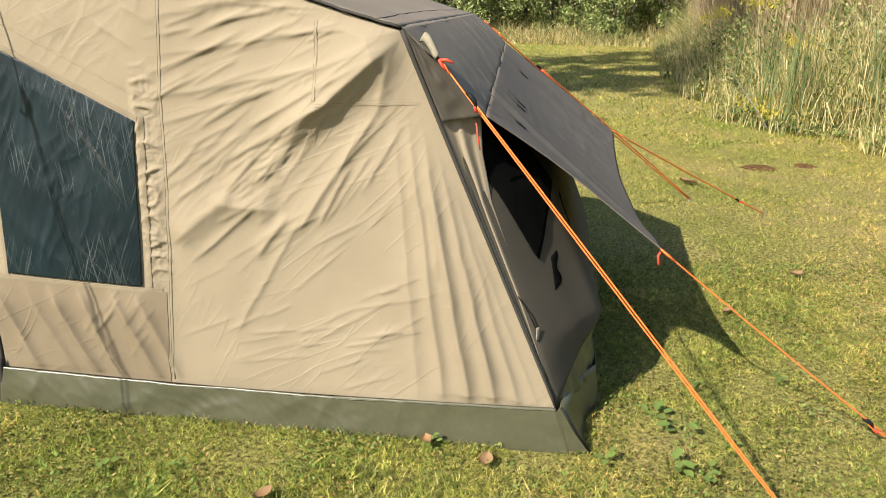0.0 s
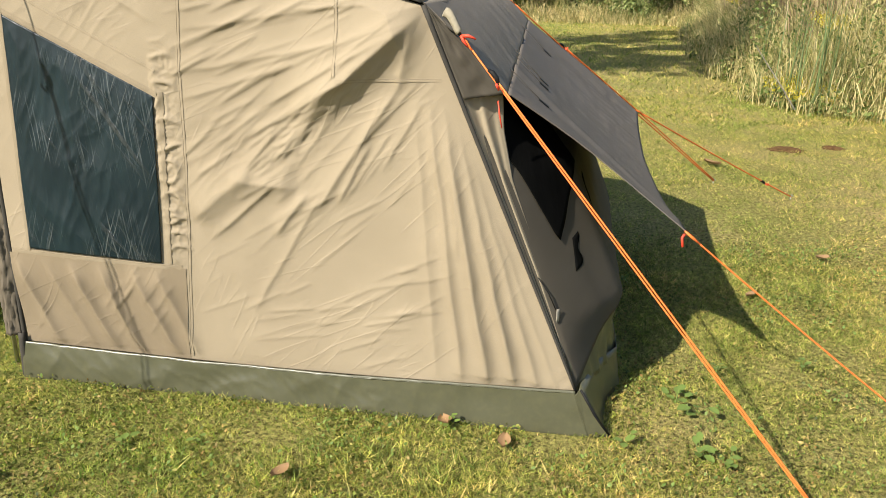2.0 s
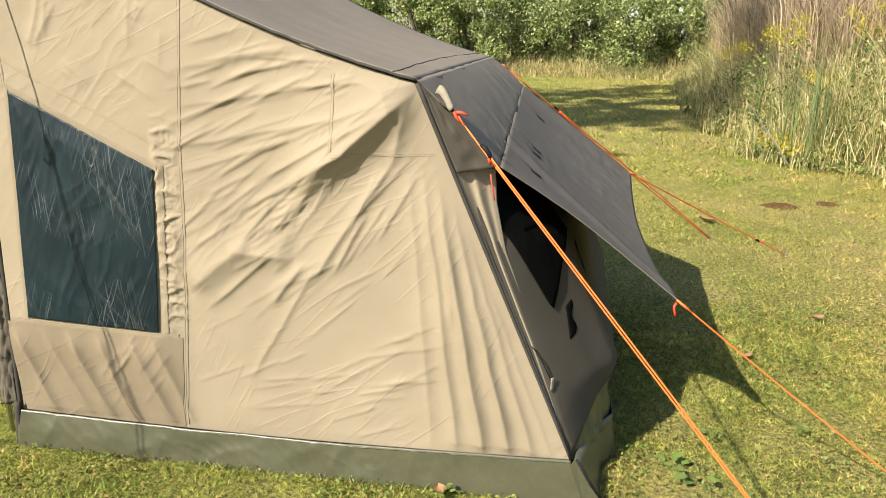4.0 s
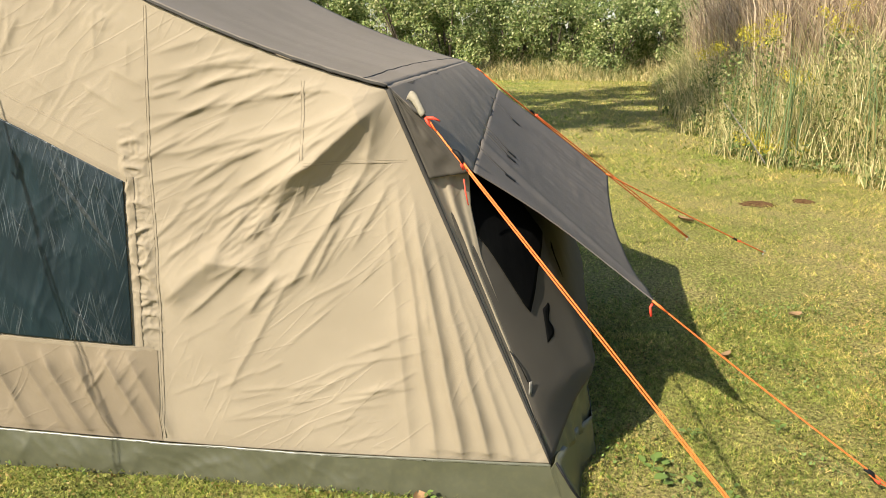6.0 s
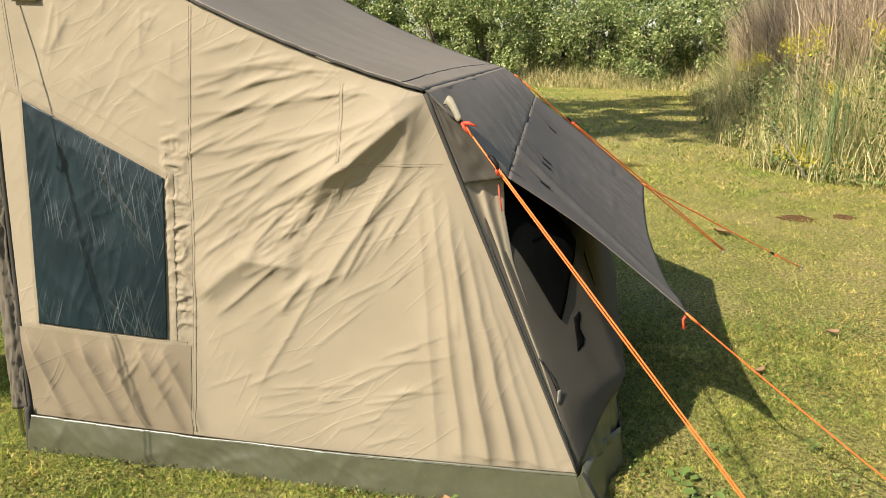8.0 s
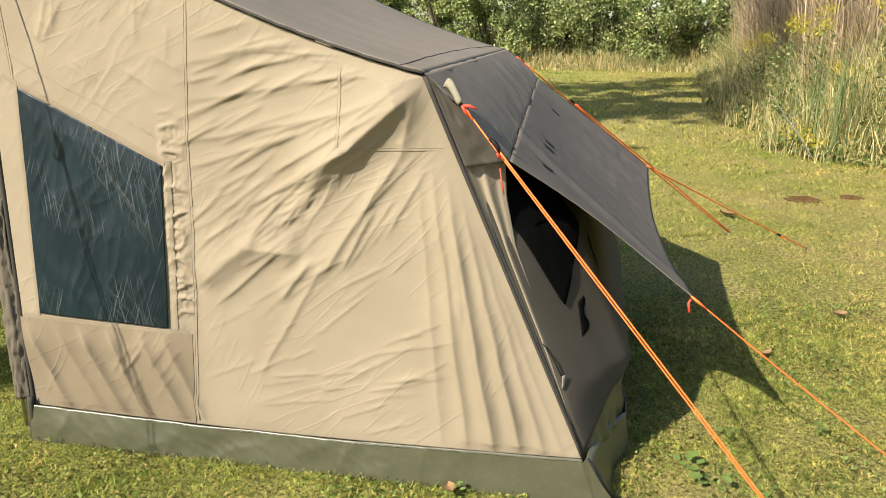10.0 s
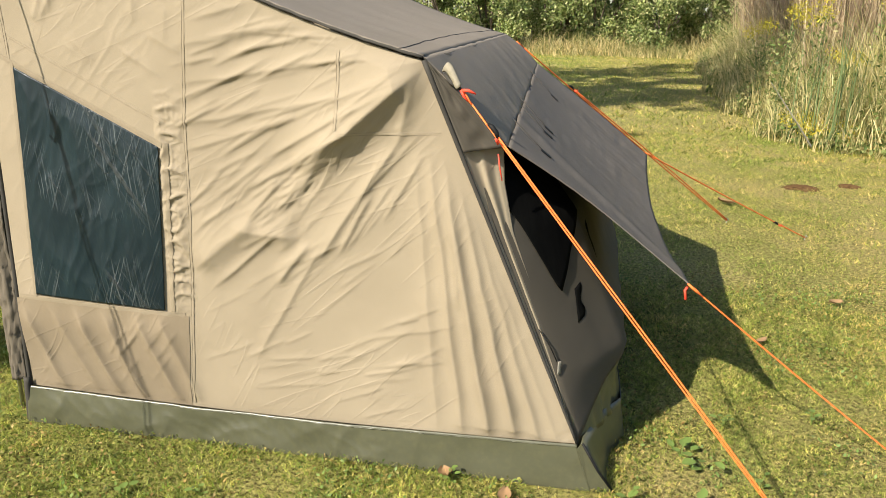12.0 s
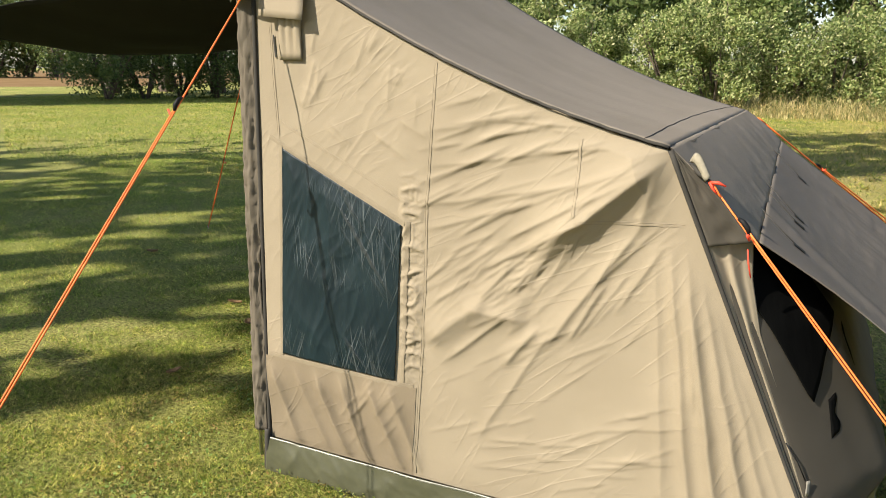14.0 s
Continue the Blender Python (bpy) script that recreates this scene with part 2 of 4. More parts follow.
def sheet(fn, nu, nv, keep=None):
    """A grid of points fn(u, v), u and v from 0 to 1, with the cells that keep(u, v) wants."""
    verts = [fn(i / nu, j / nv) for j in range(nv + 1) for i in range(nu + 1)]
    faces = []
    for j in range(nv):
        for i in range(nu):
            if keep is None or keep((i + 0.5) / nu, (j + 0.5) / nv):
                a = j * (nu + 1) + i
                faces.append((a, a + 1, a + nu + 2, a + nu + 1))
    return verts, faces


def tube(points, r, sides=6, close=True):
    pts = [Vector(p) for p in points]
    verts, faces = [], []
    for i, p in enumerate(pts):
        d = (pts[min(i + 1, len(pts) - 1)] - pts[max(i - 1, 0)]).normalized()
        a = d.orthogonal().normalized() if i == 0 else (a - d * a.dot(d)).normalized()
        b = d.cross(a)
        rr = r[i] if isinstance(r, (list, tuple)) else r
        for k in range(sides):
            w = 2 * math.pi * k / sides
            verts.append(p + a * math.cos(w) * rr + b * math.sin(w) * rr)
    for i in range(len(pts) - 1):
        for k in range(sides):
            q, s = i * sides + k, i * sides + (k + 1) % sides
            faces.append((q, s, s + sides, q + sides))
    if close:
        faces.append(tuple(range(sides))[::-1])
        faces.append(tuple(range((len(pts) - 1) * sides, len(pts) * sides)))
    return verts, faces


def joined(*sets):
    verts, faces = [], []
    for v, f in sets:
        k = len(verts)
        verts += list(v)
        faces += [tuple(i + k for i in g) for g in f]
    return verts, faces


def line(a, b, k, sag=0.0):
    a, b = Vector(a), Vector(b)
    return [a.lerp(b, i / k) - Vector((0, 0, sag * 4 * (i / k) * (1 - i / k))) for i in range(k + 1)]


def n2(x, y, s, seed=0.0):
    return noise.noise(Vector((x * s, y * s, seed)))


def pn(x, y, s, seed=0.0):
    """Gradient noise on arrays, about -1 to 1."""
    x, y = np.asarray(x, float) * s, np.asarray(y, float) * s
    xi, yi = np.floor(x), np.floor(y)
    fx, fy = x - xi, y - yi

    def corner(ax, ay):
        a = np.sin((xi + ax) * 127.1 + (yi + ay) * 311.7 + seed * 74.7) * 43758.5453
        a = (a - np.floor(a)) * 2 * np.pi
        return np.cos(a) * (fx - ax) + np.sin(a) * (fy - ay)
    u, v = fx ** 3 * (fx * (fx * 6 - 15) + 10), fy ** 3 * (fy * (fy * 6 - 15) + 10)
    low = corner(0, 0) * (1 - u) + corner(1, 0) * u
    return 1.4 * (low * (1 - v) + (corner(0, 1) * (1 - u) + corner(1, 1) * u) * v)


# ---- ground ----
RNG = np.random.default_rng(7)
ground_faces = sheet(lambda u, v: ((u - 0.5) * 600, (v - 0.5) * 600, 0.0), 8, 8)
ground = tagged(part("ground", *ground_faces, LAWN), "mown lawn with dry yellow patches", "lawn", kind="structure")

# ---- tent ----
WALL_Y, FAR_Y = 2.44, 4.84
KNEE = (-0.58, 1.52)
tent = empty("tent", "beige and grey-brown canvas touring tent pitched on the lawn, windows closed", "tent", at=(-1.05, 3.64, 0))
tent_to = Matrix.Translation((1.05, -3.64, 0))


def tpart(name, verts, faces, mat, label="", parent=None, smooth=True):
    me = mesh_of(name, verts, faces, mat, smooth)
    me.transform(tent_to)
    return put(name, me, parent or tent, label)


def tcloth(name, fn, nu, nv, mat, label="", keep=None, thick=0.003, parent=None):
    ob = tpart(name, *sheet(fn, nu, nv, keep), mat, label, parent)
    if thick:
        s = ob.modifiers.new("thickness", "SOLIDIFY")
        s.thickness = thick
        s.offset = 0
    return ob


def roof_z(x):
    u = max(0.0, -(x - KNEE[0]))
    return KNEE[1] + 0.2405 * u + 0.126 * u * u - 0.01 * max(0, u - 1.2)


# folds of the side wall: the upper end, the lower end, the reach of the lit and of the shaded side, the height
KNEE_FOLDS = [
    ((-0.500, 1.565), (-1.010, 1.125), 0.130, 0.058, 0.066),
    ((-0.600, 1.470), (-0.662, 1.235), 0.026, 0.040, 0.012),
    ((-0.650, 1.270), (-0.965, 0.790), 0.034, 0.018, 0.015),
    ((-0.612, 1.245), (-0.800, 1.040), 0.016, 0.008, 0.005),
    ((-0.575, 1.200), (-0.720, 0.960), 0.018, 0.009, 0.006),
    ((-0.760, 1.050), (-0.880, 0.830), 0.022, 0.012, 0.010),
    ((-0.700, 1.410), (-1.150, 1.160), 0.022, 0.010, 0.008),
    ((-0.780, 1.300), (-1.220, 1.040), 0.024, 0.011, 0.009),
]
BAND_FOLDS = [
    ((-0.960, 1.200), (-1.130, 1.040), 0.018, 0.010, 0.006),
    ((-0.985, 1.110), (-1.110, 0.970), 0.020, 0.012, 0.007),
    ((-1.090, 1.080), (-1.230, 0.930), 0.022, 0.012, 0.010),
    ((-1.040, 0.875), (-1.270, 0.905), 0.070, 0.045, 0.024),
    ((-1.220, 0.925), (-1.440, 0.730), 0.090, 0.055, 0.028),
    ((-1.100, 0.900), (-1.370, 0.660), 0.020, 0.010, 0.008),
    ((-0.930, 0.880), (-1.230, 0.360), 0.026, 0.012, 0.006),
    ((-0.990, 0.860), (-1.120, 0.690), 0.030, 0.016, 0.012),
]
TOP_WAVES = [
    ((-0.950, 1.620), (-1.450, 1.540), 0.034, 0.014, 0.0060),
    ((-0.780, 1.520), (-1.450, 1.410), 0.030, 0.013, 0.0065),
    ((-0.840, 1.390), (-1.460, 1.270), 0.030, 0.013, 0.0070),
    ((-1.040, 1.310), (-1.460, 1.170), 0.022, 0.010, 0.0055),
    ((-1.000, 1.740), (-1.400, 1.620), 0.020, 0.009, 0.0045),
]
# hanging pleats: top, foot of the pleat at the hem, reach, height
PLEATS = [
    (-0.60, 1.18, -0.505, 0.034, 0.005), (-0.55, 1.20, -0.405, 0.034, 0.012),
    (-0.50, 1.18, -0.300, 0.040, 0.022), (-0.45, 1.12, -0.195, 0.036, 0.020), (-0.40, 1.02, -0.105, 0.030, 0.015),
    (-0.33, 0.85, -0.030, 0.022, 0.010),
]


def fold_list():
    rng = random.Random(17)
    folds = KNEE_FOLDS + BAND_FOLDS + TOP_WAVES
    folds += [((a, b), (c, 0.10), w * 0.95, w * 0.75, h * 1.75) for a, b, c, w, h in PLEATS]
    folds.append(((-0.462, 0.95), (-0.440, 0.66), 0.020, 0.012, 0.010))
    # fine tension creases running towards the knuckle
    for i in range(74):
        x, z = rng.uniform(-1.42, -0.72), rng.uniform(0.92, 1.62)
        a = math.atan2(1.46 - z, KNEE[0] - x) * 0.6 + rng.uniform(0.15, 0.5)
        r = rng.uniform(0.05, 0.20)
        folds.append(((x + r * math.cos(a), z + r * math.sin(a)), (x - r * math.cos(a), z - r * math.sin(a)), rng.uniform(0.010, 0.018), rng.uniform(0.005, 0.008), rng.uniform(0.0016, 0.0050)))
    # faint creases lower down, flatter towards the hem
    for i in range(40):
        x, z = rng.uniform(-1.38, -0.55), rng.uniform(0.20, 0.90)
        a = rng.uniform(0.0, 0.45) + 0.75 * max(0.0, z - 0.2)
        r = rng.uniform(0.04, 0.17)
        folds.append(((x + r * math.cos(a), z + r * math.sin(a)), (x - r * math.cos(a), z - r * math.sin(a)), rng.uniform(0.010, 0.020), rng.uniform(0.005, 0.009), rng.uniform(0.0012, 0.0034)))
    # sagging diagonals of the panel below the window
    for i in range(6):
        x = -2.17 + 0.115 * i + rng.uniform(-0.02, 0.02)
        folds.append(((x, 0.52), (x + 0.16 + rng.uniform(-0.03, 0.03), 0.15), 0.026, 0.022, rng.uniform(0.012, 0.024)))
    for i in range(9):
        x, z = rng.uniform(-1.85, -1.52), rng.uniform(0.24, 0.48)
        folds.append(((x + 0.05, z + 0.07), (x - 0.05, z - 0.06), 0.014, 0.007, rng.uniform(0.002, 0.0045)))
    # slack canvas above the window
    for i in range(16):
        x, z = rng.uniform(-2.10, -1.48), rng.uniform(1.42, 1.90)
        a = rng.uniform(0.9, 1.5) if z > 1.6 else rng.uniform(-0.7, -0.2)
        r = rng.uniform(0.03, 0.10)
        folds.append(((x + r * math.cos(a), z + r * math.sin(a)), (x - r * math.cos(a), z - r * math.sin(a)), rng.uniform(0.016, 0.030), rng.uniform(0.010, 0.018), rng.uniform(0.002, 0.0055)))
    return folds


FOLDS = fold_list()


def ridge(n):
    return (1 - np.minimum(1.0, 2.4 * np.abs(n))) ** 1.6


def smooth(a, b, x):
    t = np.clip((x - a) / (b - a), 0, 1)
    return t * t * (3 - 2 * t)


def bulge_field(x, z):
    """How far the side wall stands out towards its outside, in metres, on arrays."""
    d = np.zeros(np.broadcast(x, z).shape)
    wob = 0.006 * pn(x, z, 5.0, 3.0) + 0.0025 * pn(x, z, 15.0, 4.0)
    for (ax, az), (bx, bz), lit, shade, h in FOLDS:
        ex, ez = bx - ax, bz - az
        ln = math.hypot(ex, ez)
        ex, ez = ex / ln, ez / ln
        t = ((x - ax) * ex + (z - az) * ez) / ln
        s = -(x - ax) * ez + (z - az) * ex + wob * min(1.0, lit / 0.03)
        k = (np.sqrt(s * s + (0.10 * shade) ** 2) - 0.10 * shade) / np.where(s > 0, shade, lit)
        ends = smooth(-0.08, 0.22, t) * (1 - smooth(0.75, 1.08, t))
        d += h * ends * np.exp(-k * (1 + 0.25 * k))
    # crumpled zone between the knuckle and the bulge
    zone = np.exp(-(((x + 1.03) * 0.75 + (z - 1.07) * 0.66) / 0.17) ** 2 - (((z - 1.07) * 0.75 - (x + 1.03) * 0.66) / 0.07) ** 2)
    p, q = x * 0.75 + z * 0.66, z * 0.75 - x * 0.66
    d += zone * (0.007 * ridge(pn(p * 0.6, q * 2.2, 8.0, 31.0)) + 0.003 * ridge(pn(p * 0.7, q * 2.0, 19.0, 32.0)))
    d += 0.0022 * ridge(pn(p, q * 4.0, 5.0, 13.0)) * np.clip(0.2 + 1.5 * pn(x, z, 2.6, 20.0), 0, 1) * smooth(0.5, 1.0, z)
    d += 0.0060 * pn(p, q * 1.8, 2.0, 1.0) + 0.0010 * pn(x, z, 11.0, 2.0)
    # the panel under the window leans back towards the hem
    d += 0.026 * smooth(0.06, 0.58, z) * (1 - smooth(0.56, 1.55, z)) * (1 - smooth(-1.64, -1.44, x))
    # puckered edge beside the window
    edge = np.clip(np.sin(np.pi * np.clip((x + 1.56) / 0.11, 0, 1)), 0, 1) * smooth(0.50, 0.66, z) * (1 - smooth(1.28, 1.42, z))
    d += edge * (0.013 * ridge(pn(x * 0.7, z * 1.4, 13.0, 9.0)) + 0.004 * ridge(pn(x, z * 1.3, 28.0, 9.5)))
    return d


STEP = 0.005
BULGE = bulge_field(*np.meshgrid(np.arange(-2.40, 0.30, STEP), np.arange(-0.10, 2.30, STEP)))


def wall_bulge(x, z):
    """The same at one spot, between the points of a fine grid."""
    a, b = (x + 2.40) / STEP, (z + 0.10) / STEP
    i, j = min(max(int(a), 0), BULGE.shape[1] - 2), min(max(int(b), 0), BULGE.shape[0] - 2)
    a, b = a - i, b - j
    low = BULGE[j, i] * (1 - a) + BULGE[j, i + 1] * a
    return float(low * (1 - b) + (BULGE[j + 1, i] * (1 - a) + BULGE[j + 1, i + 1] * a) * b)


def wall_edges(u):
    bx = -2.235 + 2.243 * u
    tx = -2.215 + (KNEE[0] + 2.215) * u
    return (bx, 0.150 - 0.02 * math.sin(math.pi * u) + 0.02 * u), (tx, roof_z(tx) - 0.004)


def wall_point(u, v):
    (bx, bz), (tx, tz) = wall_edges(u)
    x, z = bx + (tx - bx) * v, bz + (tz - bz) * v
    rim = min(1, 30 * v + 0.15, 22 * (1 - v), 12 * u + 0.2, 12 * (1 - u))
    return x, WALL_Y - wall_bulge(x, z) * rim, z


WINDOW = [(-2.118, 0.577), (-1.575, 0.555), (-1.545, 1.184), (-2.092, 1.446)]


def in_window(x, z, grow):
    for i in range(4):
        (ax, az), (bx, bz) = WINDOW[i], WINDOW[(i + 1) % 4]
        ln = math.hypot(bx - ax, bz - az)
        if ((bx - ax) * (z - az) - (bz - az) * (x - ax)) / ln < -grow:
            return False
    return True


def side_sheet(nu, nv):
    """The side wall as a grid, with the window left open."""
    us = np.linspace(0, 1, nu + 1)
    ends = [wall_edges(u) for u in us]
    low, top = np.array([e[0] for e in ends]), np.array([e[1] for e in ends])
    v, u = np.meshgrid(np.linspace(0, 1, nv + 1), us, indexing="ij")
    x = low[:, 0] + (top[:, 0] - low[:, 0]) * v
    z = low[:, 1] + (top[:, 1] - low[:, 1]) * v
    rim = np.minimum.reduce([np.ones_like(u), 30 * v + 0.15, 22 * (1 - v), 12 * u + 0.2, 12 * (1 - u)])
    y = WALL_Y - bulge_field(x, z) * rim
    verts = np.stack([x, y, z], -1).reshape(-1, 3)
    faces = []
    for j in range(nv):
        for i in range(nu):
            if not in_window((x[j, i] + x[j + 1, i + 1]) / 2, (z[j, i] + z[j + 1, i + 1]) / 2, -0.03):
                a = j * (nu + 1) + i
                faces.append((a, a + 1, a + nu + 2, a + nu + 1))
    return verts.tolist(), faces


side_wall = tpart("side_wall", *side_sheet(430, 320), CANVAS, "wrinkled sunlit beige canvas")
wall_thick = side_wall.modifiers.new("thickness", "SOLIDIFY")
wall_thick.thickness, wall_thick.offset = 0.003, 0


def window_point(u, v):
    a, b, c, d = WINDOW
    x = (a[0] * (1 - u) + b[0] * u) * (1 - v) + (d[0] * (1 - u) + c[0] * u) * v
    z = (a[1] * (1 - u) + b[1] * u) * (1 - v) + (d[1] * (1 - u) + c[1] * u) * v
    rim = min(1, 10 * u, 10 * (1 - u), 10 * v, 10 * (1 - v))
    w = 0.007 * (1 - 2 * abs(n2(x + 0.12 * z, z * 0.25, 9.0, 4.0))) + 0.003 * (1 - 2 * abs(n2(x - 0.35 * z, z * 0.25, 22.0, 6.0)))
    w += 0.007 * (1 - 2 * abs(n2(x + 0.75 * z, z * 0.2, 7.0, 5.0))) * max(0, 1 - 2 * v)
    return x, WALL_Y - 0.008 - wall_bulge(x, z) - w * rim, z


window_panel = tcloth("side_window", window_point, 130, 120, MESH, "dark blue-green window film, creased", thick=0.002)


def strip_between(p, q, width, mat, name, label="", lift=0.003, parent=None):
    """A sewn band along the side wall from p to q."""
    ex, ez = q[0] - p[0], q[1] - p[1]
    ln = math.hypot(ex, ez)
    nx, nz = -ez / ln, ex / ln

    def fn(u, v):
        x, z = p[0] + ex * u + nx * width * (v - 0.5), p[1] + ez * u + nz * width * (v - 0.5)
        return x, WALL_Y - wall_bulge(x, z) - lift - 0.001 * math.sin(math.pi * v) - 0.0015 * n2(x, z, 40, 2), z
    return tcloth(name, fn, max(8, int(ln / 0.012)), 3, mat, label, parent=parent, thick=0)


for p, q, w in (((-2.20, 0.560), (-1.50, 0.535), 0.022), ((-2.16, 1.49), (-1.53, 1.19), 0.018), ((-1.545, 0.55), (-1.515, 1.20), 0.018), ((-2.128, 0.56), (-2.104, 1.46), 0.016)):
    strip_between(p, q, w, HEM, "window_hem", parent=window_panel)
    dx, dz = (0.007, 0) if abs(q[0] - p[0]) < abs(q[1] - p[1]) else (0, 0.007)
    strip_between((p[0] + dx, p[1] + dz), (q[0] + dx, q[1] + dz), 0.0016, THREAD, "hem_stitching", lift=0.0036, parent=window_panel)
for p, q in (((-1.495, 0.16), (-1.448, 0.93)), ((-1.448, 0.93), (-1.441, 1.25)), ((-1.441, 1.25), (-1.405, roof_z(-1.405) - 0.02)), ((-0.868, 1.28), (-0.863, 1.54)), ((-0.86, 1.268), (-0.47, 1.278)), ((-2.10, 1.550), (-1.53, 1.272)), ((-2.112, 1.46), (-2.135, 1.93))):
    o = (1, 0) if abs(q[0] - p[0]) < abs(q[1] - p[1]) else (0, 1)
    fell = strip_between(p, q, 0.013, CANVAS, "felled_seam", lift=0.0019)
    for s in (-0.0045, 0.0045):
        strip_between((p[0] + s * o[0], p[1] + s * o[1]), (q[0] + s * o[0], q[1] + s * o[1]), 0.0015, THREAD, "stitching", lift=0.0026, parent=fell)


def apron_point(u, v):
    """The doubled panel sewn on below the window."""
    x = -2.215 + 0.728 * u + 0.02 * (v - 1) * u
    low = wall_edges((x + 2.235) / 2.243)[0][1] + 0.004
    z = low + (0.552 - 0.020 * u - low) * v
    return x, WALL_Y - wall_bulge(x, z) * min(1, 12 * v + 0.15) - 0.0035, z


tcloth("window_apron", apron_point, 130, 70, APRON, "darker brown doubled canvas panel under the window", thick=0)
strip_between((-2.118, 1.885), (-2.110, 1.800), 0.008, PIPING, "short_strap", "short dark strap", lift=0.006)

# binding down the rear corner
edge = [Vector(wall_point(1, i / 24)) + Vector((0.004, -0.006, 0)) for i in range(25)]
tpart("corner_piping", *tube(edge, [0.0055 + 0.004 * i / 24 for i in range(25)], 6), PIPING, "dark grey binding")


# gathered gusset beside the binding
def gusset_point(u, v):
    z = 0.22 + 1.02 * v
    x0, y0, _ = wall_point(1, (z - 0.17) / (KNEE[1] - 0.17))
    w = float(np.interp(z, [0.2, 0.45, 0.6, 0.95, 1.12, 1.24], [0.0, 0.030, 0.045, 0.062, 0.095, 0.135]))
    pleat = (0.010 * math.sin(2.0 * 2 * math.pi * u + 1.4 * z) + 0.006 * n2(u, z, 6.0, 3.0)) * min(1, w / 0.06) * math.sin(math.pi * min(1, u + 0.15))
    return x0 + 0.006 + w * u, y0 + 0.004 + 0.85 * w * u - pleat, z - 0.012 * u


tcloth("corner_gusset", gusset_point, 26, 90, CANVAS, "pleated canvas gusset at the rear corner")


# bath-tub floor
def skirt_point(u, v):
    (bx, bz), _ = wall_edges(u)
    x = -2.245 + (0.075 + 2.245) * u
    x = x * (1 - v) + bx * v
    part_of = 0.35 + 0.65 * float(smooth(0.05, -0.25, x - 0.25 * n2(x, 0, 2.0, 4.0) + 0.55))
    w = 0.012 * n2(x, v * 0.3, 3.0, 8.0) + 0.007 * part_of * float(ridge(n2(x - v * 0.10, v * 0.12, 5.5, 3.0))) + 0.003 * part_of * float(ridge(n2(x + v * 0.16, v * 0.15, 13.0, 5.0)))
    return x, WALL_Y - 0.014 - 0.022 * (1 - v) - w * math.sin(math.pi * (0.12 + 0.74 * v)), -0.005 + (bz + 0.012) * v


tcloth("floor_skirt", skirt_point, 260, 16, VINYL, "olive-green vinyl floor edge")


def lip_point(u, v):
    """The rolled upper lip of the vinyl, slack in places."""
    x, y, z = skirt_point(u, 0.97)
    a = math.pi * (0.05 + 0.85 * v)
    slack = max(0.0, n2(x, 0.0, 3.5, 6.0) - 0.12) * 1.2
    return x, y - 0.002 - 0.013 * slack * math.sin(a), z + 0.010 * slack * (1 - math.cos(a)) * 0.5 - 0.004 + 0.003 * n2(x, v, 30.0, 2.0)


tcloth("skirt_lip", lip_point, 260, 6, VINYL, "shiny rolled lip of the vinyl skirt")
# Added dark sheet stands for the shade inside the front-foot opening.
tcloth("slit_shade", lambda u, v: (-2.262 + 0.030 * u + 0.012 * v, WALL_Y - 0.020 - 0.010 * math.sin(math.pi * u), -0.004 + 0.20 * v), 4, 8, PIPING, "dark open zip end at the front foot")


def rear_x(z):
    return 0.085 - (z - 0.0) * (0.085 - KNEE[0]) / KNEE[1]


def rear_point(u, v, swell=0.0):
    """u from the near to the far side, v up the sloping rear wall."""
    y = WALL_Y + (FAR_Y - WALL_Y) * u
    z = 0.15 + (KNEE[1] - 0.15) * v
    s = 0.29 * min(1, u / 0.16) ** 0.8 * min(1, (1 - u) * 6)
    s *= float(np.interp(z, [0.15, 0.30, 0.42, 0.95, 1.15, 1.30, 1.6], [0.52, 0.68, 0.94, 0.95, 0.6, 0.1, 0.0]))
    s += (0.008 * n2(y, z, 3.0, 2) + 0.006 * n2(y * 3.0, z * 0.4, 4.0, 6.0)) * min(1, 6 * u) * min(1, 6 * (1 - u))
    return rear_x(z) + s + swell, y, z


def rear_low(u):
    return 0.02 + 0.19 * min(1, u / 0.22)


tcloth("rear_wall", lambda u, v: rear_point(u, rear_low(u) + (1 - rear_low(u)) * v), 70, 60, SHADE_CANVAS, "shaded canvas rear wall")
tcloth("rear_tub", lambda u, v: rear_point(u, 0.24 * v, -0.008 + 0.012 * n2(u * 9.0, v * 0.5, 6.0, 4.0)), 160, 14, VINYL, "grey-green vinyl below the rear wall")


def rear_mesh_point(u, v):
    """The mesh comes to a point near the gusset and rises from there to the far side."""
    a = 0.010 + 0.85 * u ** 1.8
    lo = 0.80 - 0.40 * (a - 0.010) / 0.050 if a < 0.060 else min(0.76, 0.40 + 1.9 * (a - 0.060))
    return rear_point(a, lo + (0.84 - lo) * v, 0.010)


rear_window = tcloth("rear_window", rear_mesh_point, 90, 24, DARK_MESH, "black insect mesh window")
for u0, v0 in ((0.072, 0.31), (0.195, 0.43)):
    tcloth("hook_tape", lambda u, v: rear_point(u0 + (0.017 + 0.004 * math.sin(9 * v)) * u + 0.018 * v, v0 + 0.085 * v + 0.010 * u, 0.003), 3, 8, DARK_MESH, "black hook tape tab", parent=rear_window, thick=0.001)
tag_top, tag_mid = Vector(rear_point(0.004, 0.33, 0.012)), Vector(rear_point(0.010, 0.24, 0.012))
tpart("zip_cord", *tube([tag_top, tag_top.lerp(tag_mid, 0.5) + Vector((0.006, 0, 0)), tag_mid], 0.0022, 5), BLACK, "black zip cord", parent=rear_window)
